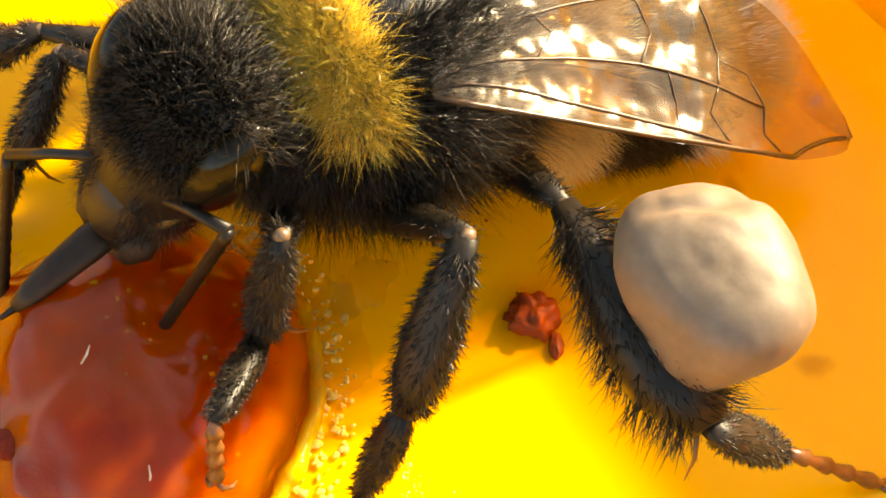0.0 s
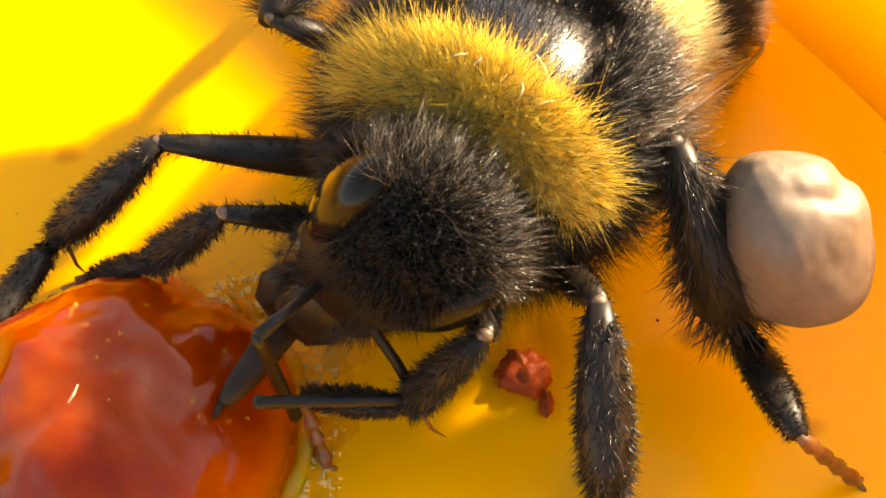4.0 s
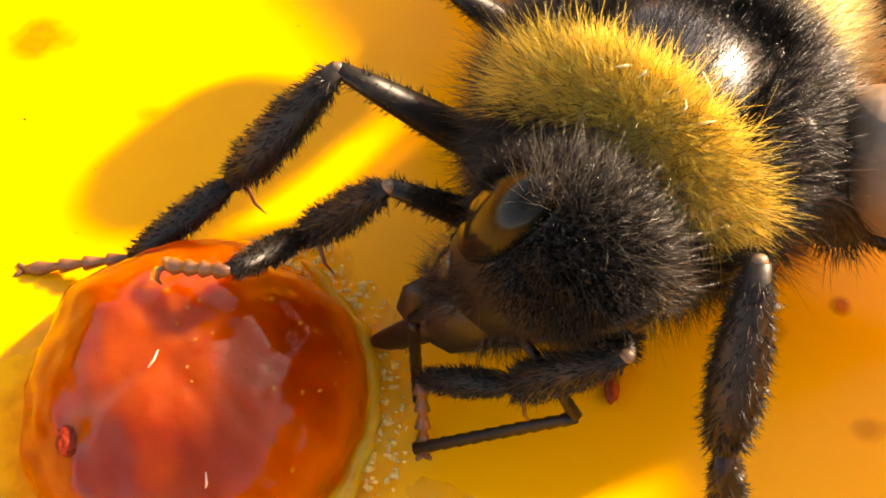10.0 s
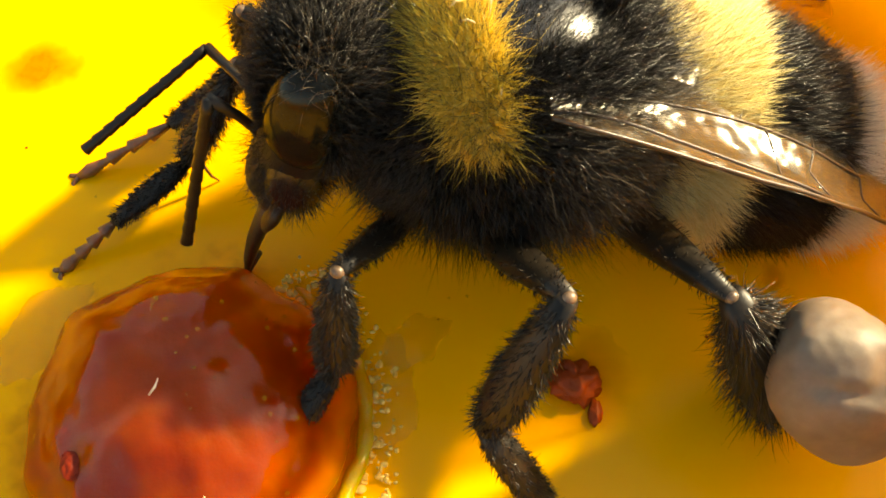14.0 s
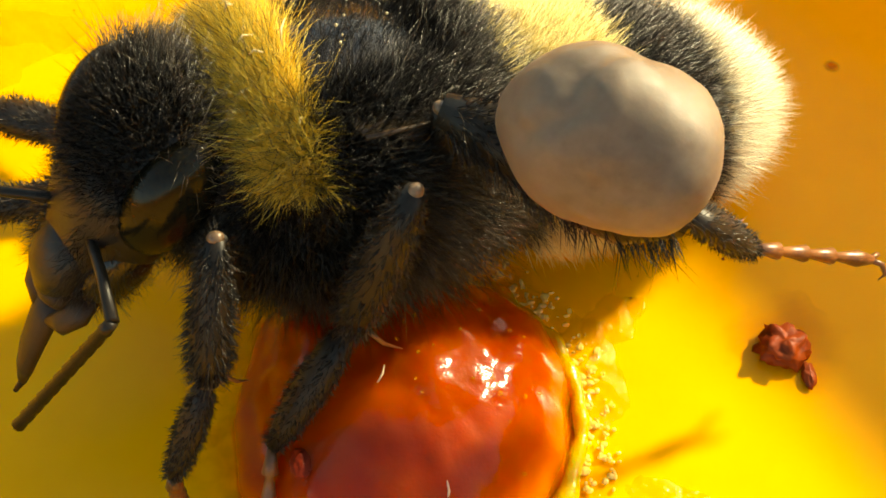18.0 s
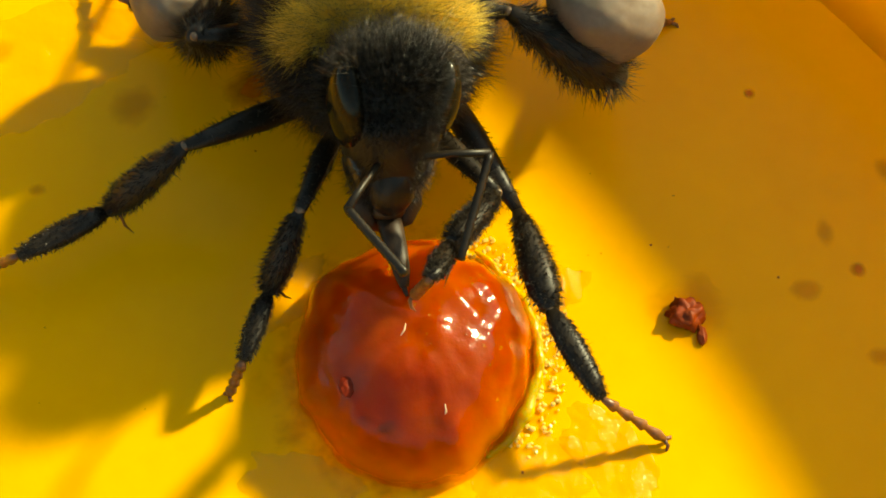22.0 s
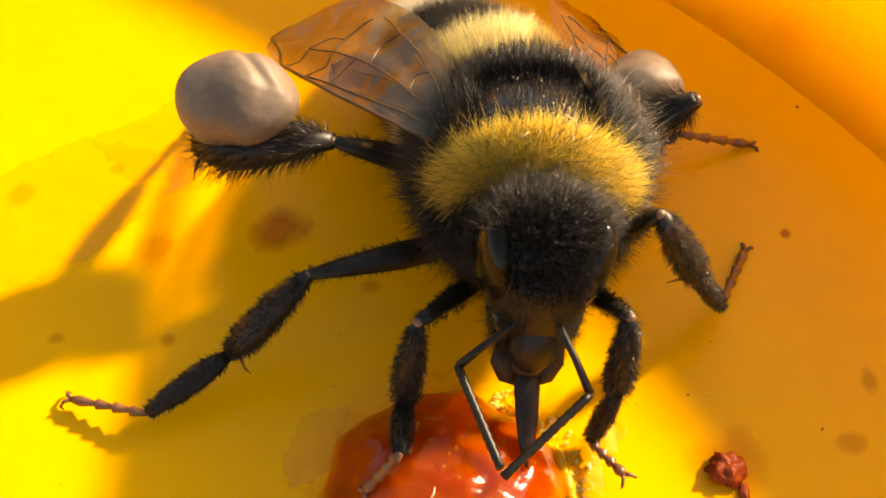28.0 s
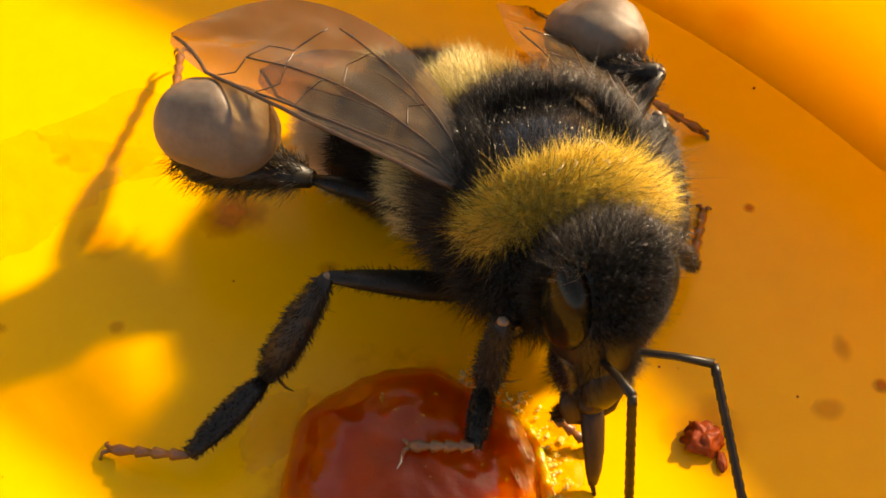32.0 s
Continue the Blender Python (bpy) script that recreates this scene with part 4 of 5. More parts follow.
    RM = [(0, -4, 8.5, 0), (1, -5.78, 5.83, 0.1), (2, -5.69, 6.28, 0.33), (3, -5.72, 3.88, 0.29), (3.5, -4.36, 3.8, 0), (5.5, -4.2, 3.4, 0), (6, -5.21, 1.76, 0.26), (7, -4.37, 2.45, 0.34), (8, -4.07, 2.47, 0.25), (9, -4.09, 2.48, 0.33), (10, -4.16, 3.39, 0), (11, -4.2, 3.32, 0), (11.5, -4, 3.3, 0), (12, -3.81, 3.05, 0.78), (12.5, -4, 3.45, 0), (13, -4.13, 3.45, 0.05), (13.5, -4.6, 4.6, 0), (15.5, 1.7, 14.1, 0), (16, -2.9, 16.1, 0), (16.5, -7.7, 16.2, 0), (17, -12.5, 16.3, 0), (17.5, -14.2, 14, 0), (18, -15.9, 11.7, 0), (18.5, -12.3, 5.6, 0), (19, -11.08, 3.2, 0.1), (20, -11.47, 3.82, 0.1), (21, -11.73, 5.21, 0.11), (22, -12.8, 3.2, 0.06), (23, -14.1, 2.82, 0.25), (24, -13.01, 3.18, 0.04), (25, -13.76, 3.41, 0.04), (25.5, -13.8, 3.8, 0), (27.5, -11.2, 5.6, 0), (28, -10.82, 3.89, 0.32), (29, -8.03, 2.1, 0.04), (30, -8.21, 2.22, 0.1), (31, -7.89, 1.96, 0.26), (31.5, -7.6, 1.8, 0), (32, -7.99, 2.01, 0.19)]
    LF = [(0, 2.08, -2.03, 1.93), (1, 1.91, -2.07, 1.31), (2, 1.99, -1.78, 1.39), (3, 4.63, -0.86, 0.88), (3.5, 4.1, -0.3, 0), (5.5, 4.2, -0.1, 0), (6, 4.6, -0.09, -0.05), (7, 4.71, -0.43, 0.04), (8, 4.85, -0.8, 0.88), (9, 4.79, -0.76, 0.82), (10, 4.7, -0.48, -0.01), (11, 4.72, -0.37, 0.13), (11.5, 4.6, -1.2, 0), (12, 4.53, -2.25, -0.06), (12.5, 3.8, -2.1, 0), (13, 2.81, -2.35, 0.54), (13.5, 2.8, -2, 0), (15.5, 2.6, -0.1, 1.6), (16, -1.75, 0.19, 3.11), (16.5, -4.6, 1.6, 0.55), (17, -6.6, 1.9, 0), (17.5, -6.8, 4.4, 0), (18, -4.05, -1.46, 0.69), (18.5, 0.8, -1.3, 2.3), (19, -0.96, -0.14, 3.25), (20, -0.83, 0.77, 2.34), (21, -0.14, 0.19, 3.84), (22, 0.09, 0.67, 3.79), (23, 0.65, 1.2, 3.61), (24, 0.78, 1.85, 2.63), (25, 0.85, 0.14, 3.03), (25.5, 2.7, 3, 0), (27.5, 5, 2.1, 0), (28, 5.07, 1.25, 0.91), (29, 5.35, 1.77, 0.04), (30, 5.04, 1.32, 0.82), (31, 5.09, 1.44, 0.74), (31.5, 5.2, 1.8, 0), (32, 5.2, 1.5, 0)]
    RF = [(0, -3.8, 5.1, 0), (1, -1.82, 1.87, 2.33), (2, -2.14, 2.46, 1.8), (3, -1.48, 2.21, 2.32), (3.5, -2.3, 3.36, 0), (5.5, -2.3, 3.2, 0), (6, -0.71, 1.76, 3.03), (7, -0.36, 1.89, 2.93), (8, -0.31, 2.04, 2.83), (9, -0.34, 2.24, 2.61), (10, -0.28, 2.08, 2.8), (11, 2.11, -0.98, 2.47), (11.5, 2.3, -0.3, 1.85), (12, 0.15, -0.08, 2.78), (12.5, 0.75, 0.4, 2.2), (13, -0.6, 1, 2.4), (13.5, -4.1, 3.5, 0), (15.5, -0.2, 5.1, 0), (16, -5.1, 7.2, 0), (16.5, -9.4, 8.45, 0), (17, -13.7, 9.7, 0), (17.5, -13.15, 7.2, 0), (18, -12.6, 4.7, 0), (18.5, -3.4, -0.4, 0.2), (19, -6.45, -1.62, 0.04), (20, -5.87, -1.6, 0.03), (21, -5.35, -1.16, 0.18), (22, -5.19, -0.72, 0.05), (23, -5.25, -0.36, 0.04), (24, -5.39, -0.24, 0.04), (25, -5.33, -0.17, 0.04), (25.5, -5.4, 0.6, 0), (27.5, -1.9, 2.4, 1.2), (28, -1.97, 0.4, 2.19), (29, -1.78, 0.06, 2.28), (30, -1.82, 0.19, 2.32), (31, -1.72, 0.04, 2.32), (31.5, -0.8, 0.1, 2.5), (32, 0.01, 0.55, 2.84)]
    LH = [(0, 14.45, -2.1, -0), (1, 14.59, -2.1, 0.12), (2, 13.74, -1.66, 0.02), (3, 13.85, -1.58, -0.01), (6, 16.33, 1.97, 0.1), (7, 17, 2.79, 0.1), (8, 17.78, 3.27, 0.1), (9, 18.1, 3.82, 0.09), (10, 18.1, 3.62, 0.1), (11, 18.09, 4.96, 0.11), (12, 16.52, 3.38, 0.09), (13, 15.62, 2.79, 0.11), (16, 12.06, -0.94, 0.27), (17, 8.08, -1.09, -0.11), (18, 9.45, 2.25, 2.46), (19, 11.41, 9.14, 0.26), (20, 10.92, 9.29, 0.1), (21, 10.6, 10, 0.1), (22, 8.66, 12.3, 0.09), (23, 8.65, 12.26, 0.09), (24, 8.53, 12.17, 0.07), (25, 8.59, 11.77, 0.13), (28, 10.32, 12.87, 0.1), (29, 10.39, 12.33, 0.1), (30, 10.19, 13.1, 0.1), (31, 9.56, 13.98, 0.1), (32, 10.02, 12.5, 0.11)]
    RH = [(0, 4.59, 17.29, 0.1), (1, 1.24, 16.83, 0.1), (2, 2.64, 16.89, 0.1), (3, 1.89, 15.83, 0.1), (6, 1.86, 14.98, 0.1), (7, 2.5, 15.33, 0.1), (8, 3.1, 15.14, 0.1), (9, 3.35, 15.16, 0.1), (10, 4.2, 15.42, 0.1), (11, 2.32, 13.3, 0.1), (12, 2.99, 14.77, 0.1), (13, 6.13, 17.51, 0.1), (16, 9.6, 15.52, 0.1), (17, 6.54, 14.98, 0.1), (18, 1.81, 15.26, 0.1), (19, -8.2, 15.45, 0.1), (20, -8.46, 15.76, 0.1), (21, -8.42, 16.82, 0.1), (22, -11.14, 14.31, 0.1), (23, -11.13, 15.28, 0.1), (24, -11.03, 15.83, 0.11), (25, -10.65, 15.31, 0.1), (28, -7.05, 15.82, 0.13), (29, -6.75, 15.79, 0.12), (30, -6.94, 16.08, 0.18), (31, -7.17, 16.31, 0.05), (32, -7.11, 16.16, 0.7)]
    BENT = {
        ("mid", 1): [(0, 2.3, 5.39, 5.29, 4.12, 6.03, 2.61, 5.24, 6.11, 0.16), (1, 4, 4.88, 3.35, 6.8, 6.53, 4.64, 6.51, 7.56, 1.99), (2, 4.24, 4.75, 3.63, 5.15, 5.98, 0.49, 6.61, 7.75, 2.17), (3, 4.43, 4.29, 3.89, 5.48, 4.98, 0.62, 6.19, 7.42, 1.91), (3.5, 4.88, 4.16, 5.33, 6.65, 5.05, 2.68, 5.85, 5.26, 0.2), (5.5, 4.32, 3.76, 5.47, 5.74, 4.45, 2.62, 4.86, 4.61, 0.2), (6, 3.91, 3.73, 4.68, 4.84, 4.24, 1.34, 5.02, 7.05, 0.91), (7, 4.03, 3.72, 4.9, 5.22, 4.51, 1.71, 4.73, 7.12, 0.66), (8, 4.04, 3.5, 5.05, 5.03, 4.31, 1.79, 4.57, 6.83, 0.56), (9, 4.1, 3.39, 5, 5.21, 4.05, 1.75, 4.46, 6.49, 0.49), (10, 3.82, 3.53, 5.41, 5.2, 4.37, 2.6, 5.53, 5.24, 0.11), (11, 1.98, 2.7, 5.48, 1.27, 4.03, 2.42, 1.46, 5.61, 0.2), (11.5, 3.51, 4.59, 5.28, 5.82, 4.7, 2.88, 5.21, 4.71, 0.28), (12, 3.53, 4.75, 5.64, 5.08, 4.73, 2.78, 4.99, 4.65, 0.11), (12.5, 3.06, 5.51, 5.1, 5.31, 6.08, 2.95, 4.91, 6.11, 0.3), (13, 2.7, 6.3, 4.03, 5.47, 8.11, 5.16, 5.27, 8.23, 2.32), (13.5, 2.38, 6.24, 5, 4.13, 7.25, 2.68, 3.56, 7.63, 0.34), (15.5, 1.09, 5.44, 5, 0.9, 5.5, 1.4, -1.29, 7, 0.5), (16, 0.37, 5.96, 4.91, 1.06, 6.54, 1.53, -1.26, 7.94, 2.41), (16.5, -0.38, 3.8, 4.8, 0.2, 5.11, 1.5, -2.43, 5.76, 0.5), (17, -1.46, 4.19, 4.05, -2.77, 6.92, 3.02, -4.38, 8.92, 4.13), (17.5, 0.32, 3.18, 5.6, 0.97, 4.3, 2.2, 0.29, 6.81, 1), (18, 0.57, 3.99, 7.16, 2.05, 4.01, 4.05, 3.79, 4.67, 2), (18.5, 2.27, 3.99, 4.7, 3.73, 4.92, 1.6, 5.95, 6.04, 0.85), (19, 4.75, 4.65, 3.81, 5.96, 6.27, 0.97, 8.36, 7.71, 1.58), (20, 5.35, 4.35, 3.44, 6.58, 6.03, 0.66, 8.94, 7.46, 1.47), (21, 5.77, 4.14, 2.53, 7.88, 5.77, 0.45, 10.14, 7.23, 1.45), (22, 5.99, 3.66, 1.33, 9.43, 3.99, 1.87, 12.09, 4.96, 1.73), (23, 6.01, 3.65, 1.14, 9.5, 4.03, 1.08, 12.2, 4.85, 1.52), (24, 6.13, 3.85, 1.33, 9.6, 4.45, 1.5, 12.31, 5.42, 1.44), (25, 5.73, 4.24, 3.51, 7.55, 5.17, 0.69, 10.16, 5.97, 1.54), (25.5, 4.75, 4.1, 3.64, 6.86, 5.4, 1.28, 8.93, 6.19, 1.34), (27.5, 2.75, 3.04, 5.8, 3.44, 4.55, 2.8, 2.77, 5.67, 0.3), (28, 3.57, 3.12, 6.23, 3.81, 4.68, 3.1, 3.31, 5.81, 0.54), (29, 3.22, 2.93, 6.16, 3.19, 4.13, 2.9, 2.47, 5.21, 0.4), (30, 3.47, 3.08, 6.05, 3.77, 4.44, 2.88, 3.1, 5.52, 0.36), (31, 3.71, 2.74, 6.13, 3.59, 4.09, 2.94, 3.48, 5.17, 0.35), (31.5, 3.38, 2.25, 5.7, 3.05, 3.66, 2.5, 2.62, 5.1, 0.3), (32, -0.3, 3.38, 5.37, 2.33, 3.3, 3.07, 1.71, 4.56, 0.59)],
        ("mid", -1): [(0, 4.81, -4.2, 3.3, 7.31, -6.24, 1.7, 7.89, -8.87, 0.5), (1, 4.91, -3.46, 5.21, 6.06, -5.96, 3.04, 7.39, -7.36, 0.95), (2, 5.04, -4.45, 4.12, 7.42, -5.75, 2.16, 7.94, -7.61, 0.19), (3, 4.49, -4.93, 4.14, 6.46, -6.69, 1.98, 7.48, -8.61, 0.24), (3.5, 4.07, -5.33, 3.45, 6.06, -7.37, 1.32, 8.81, -7.55, 0.77), (5.5, 3.67, -5.8, 3.25, 5.58, -7.89, 0.98, 8.11, -8.26, 1.83), (6, 4.22, -5.42, 4.32, 6.27, -7.23, 2.18, 7.12, -9.15, 0.28), (7, 4.07, -6.09, 3.1, 6.22, -7.76, 0.89, 8.71, -8, 2.23), (8, 3.95, -6.21, 3.02, 7.37, -6.32, 3.68, 8.81, -8.23, 2.12), (9, 3.96, -6.17, 2.99, 6.35, -7.82, 1.03, 8.91, -8.23, 2.18), (10, 3.61, -5.53, 4.41, 5.71, -6.79, 1.98, 7.8, -8.03, 0.64), (11, 2.4, -5.63, 4.42, 3.82, -7.69, 2.04, 5.12, -9.77, 0.69), (11.5, 1.27, -5.77, 3.25, 3.82, -6.89, 1.85, 5.81, -8.24, 0.55), (12, 2.92, -3.51, 6.21, 4.68, -4.96, 3.53, 6.73, -6.06, 1.84), (12.5, 2.71, -3.8, 3.05, 5.38, -4.49, 1.35, 7.79, -4.16, 0.85), (13, 4.72, -3.64, 4.99, 7.19, -3.35, 2.53, 9.43, -2.16, 1.21), (13.5, 4.69, -2.82, 3.63, 6.28, -3.97, 0.76, 8.5, -2.92, 0.87), (15.5, 3.61, -4.17, 3.77, 4.63, -5.71, 0.99, 5.43, -5.77, 0.73), (16, 3.46, -4.49, 3.8, 4.35, -6.15, 1.05, 4.83, -6.52, 0.7), (16.5, 3.22, -4.64, 3.83, 4, -6.4, 1.11, 4.17, -7.09, 0.67), (17, 2.91, -4.87, 3.87, 3.6, -6.75, 1.17, 3.49, -7.78, 0.63), (17.5, 3.03, -5.54, 3.9, 3.66, -7.54, 1.22, 3.3, -8.93, 0.6), (18, 2.79, -6.16, 3.93, 3.36, -8.28, 1.28, 2.8, -10.05, 0.57), (18.5, 2.91, -5.54, 3.97, 3.5, -7.78, 1.34, 2.82, -9.98, 0.53), (19, 4.25, -4.92, 4.95, 4.8, -7.28, 2.43, 7.47, -7.31, 1.44), (20, 4.51, -5.22, 4.29, 5.36, -7.63, 1.9, 8.1, -8.24, 1.4), (21, 4.69, -5.8, 2.24, 7.79, -6.93, 3.38, 8.02, -9.04, 1.48), (22, 4.17, -5.6, 3.88, 4.62, -8.22, 1.61, 6.03, -10.68, 1.97), (23, 4.14, -5.83, 2.92, 4.94, -8.53, 0.87, 5.95, -11.11, 0.3), (24, 4.42, -5.85, 2.74, 5.56, -8.58, 0.88, 7.46, -10.46, 1.88), (25, 4.16, -5.52, 4.23, 5.31, -8.05, 2.12, 6.27, -10.56, 1.23), (25.5, 3.57, -5.6, 3.12, 4.81, -8.39, 1.32, 6.05, -10.85, 0.58), (27.5, 3.31, -6.28, 2.8, 4.84, -9.19, 1.4, 5.93, -11.76, 0.5), (28, 3.45, -6.22, 3.45, 4.8, -8.65, 1.31, 6.35, -11.01, 0.74), (29, 2.92, -5.85, 4.76, 4.49, -7.56, 2.14, 6.51, -9.16, 1), (30, 3.42, -6, 4.39, 4.96, -7.54, 1.65, 7.33, -9.02, 1.11), (31, 3.08, -6.23, 4.2, 4.52, -7.83, 1.44, 6.8, -9.51, 1.34), (31.5, 2.16, -6.19, 3.85, 3.44, -8.08, 1.15, 5.45, -10.03, 0.8), (32, 1.67, -6.14, 3.99, 2.68, -8.21, 1.34, 4.27, -10.55, 1.07)],
        ("front", 1): [(0, 4.27, 3.08, 5.22, 5.25, 3.28, 2.66, 6.76, 4.48, 3.49), (1, 5.79, 2.07, 3.67, 7.4, 1.26, 1.66, 9.19, 0.65, 2.69), (2, 5.59, 2.29, 3.75, 6.97, 1.37, 1.69, 8.91, 0.89, 2.64), (3, 5.3, 2.13, 3.96, 5.52, 0.92, 1.53, 7.26, 0.04, 2.36), (3.5, 5.89, 2.31, 4.68, 6.11, 1.1, 2.25, 6.81, -0.56, 0.98), (5.5, 5.65, 1.97, 4.62, 5.89, 0.91, 2.05, 6.75, -0.9, 1.32), (6, 5.35, 1.8, 4.23, 6.09, 0.36, 2.2, 6.8, -1.26, 1.31), (7, 5.73, 1.89, 4.02, 5.86, 0.57, 1.68, 6.9, -1.21, 1.37), (8, 6.03, 1.31, 3.78, 5.98, -0.17, 1.49, 7.51, -1.3, 2.41), (9, 5.91, 1.35, 3.76, 5.88, -0.09, 1.45, 7.39, -1.24, 2.39), (10, 5.44, 2.09, 4.3, 6.13, 0.44, 2.36, 6.62, -1.15, 1.1), (11, 4.55, 0.99, 4.24, 5.91, -1.14, 3.26, 5.47, -2.4, 1.58), (11.5, 5.3, 1.15, 4.55, 5.61, 0.38, 2.1, 6.17, -0.54, 0.75), (12, 4.99, 2.4, 5.38, 6.19, 2.37, 3.12, 7.16, 1.74, 1.47), (12.5, 5.42, 2.79, 4.85, 6.1, 2.91, 2.3, 7.44, 2.95, 0.75), (13, 5.79, 3.12, 4.44, 6.54, 3.7, 1.99, 7.4, 3.95, 0.13), (13.5, 5.4, 3.27, 4.64, 5.99, 3.94, 2.18, 7.44, 4.41, 0.66), (15.5, 4.2, 3.5, 4.8, 4.63, 4.73, 2.5, 6.63, 5.65, 2.1), (16, 4.07, 3.06, 6.22, 5.12, 4.04, 4.05, 5.94, 4.9, 2.39), (16.5, 4.35, 2.79, 5.07, 5.25, 3.56, 2.63, 5.95, 4.94, 1.13), (17, 4.17, 2.93, 4.83, 5.07, 3.66, 2.37, 5.64, 5.18, 0.87), (17.5, 4.29, 2.66, 4.6, 5.19, 3.36, 2.1, 5.6, 5.02, 0.6), (18, 3.56, 2.77, 6.29, 4.52, 4.05, 4.07, 5.75, 4.64, 2.36), (18.5, 3.41, 2.77, 5, 4.47, 3.51, 2.65, 5.96, 3.24, 2.05), (19, 5.56, 3.28, 3.92, 5.03, 2.19, 1.7, 6.9, 1.81, 2.84), (20, 5.52, 3.1, 4.29, 6.35, 1.87, 2.37, 8.18, 1.63, 3.68), (21, 5.76, 3.17, 3.27, 8.07, 2.36, 4.29, 9.79, 1.94, 5.46), (22, 6.17, 2.82, 3.03, 8.13, 1.35, 4.09, 9.65, 0.63, 5.38), (23, 6.08, 2.93, 3.29, 8.32, 1.65, 3.96, 9.88, 0.97, 5.24), (24, 6.19, 3.13, 3.36, 6.3, 2.64, 0.71, 7.91, 1.84, 1.9), (25, 6.04, 2.93, 4.17, 6.34, 2.18, 1.63, 8.06, 1.44, 2.75), (25.5, 4.36, 2.78, 4.7, 5.64, 2.73, 2.8, 7.2, 1.94, 2.28), (27.5, 5.76, 2.47, 2.7, 8, 0.98, 2.8, 7.79, 1.05, 0.6), (28, 5.99, 2.32, 4.61, 6.9, 2.04, 2.17, 7.41, 1.57, 0.21), (29, 5.72, 2.01, 4.67, 6, 1.55, 2.05, 6.66, 0.41, 0.42), (30, 5.94, 2.09, 4.47, 7, 1.51, 2.15, 7.33, 0.78, 0.22), (31, 6.46, 2.04, 3.28, 6.77, 0.96, 0.8, 8.22, -0.14, 1.92), (31.5, 5.38, 1.36, 4.1, 6.65, 0.33, 2.4, 6.7, -0.17, 0.35), (32, 5.05, 0.85, 4.7, 5.74, 0.2, 2.3, 5.92, -0.48, 0.4)],
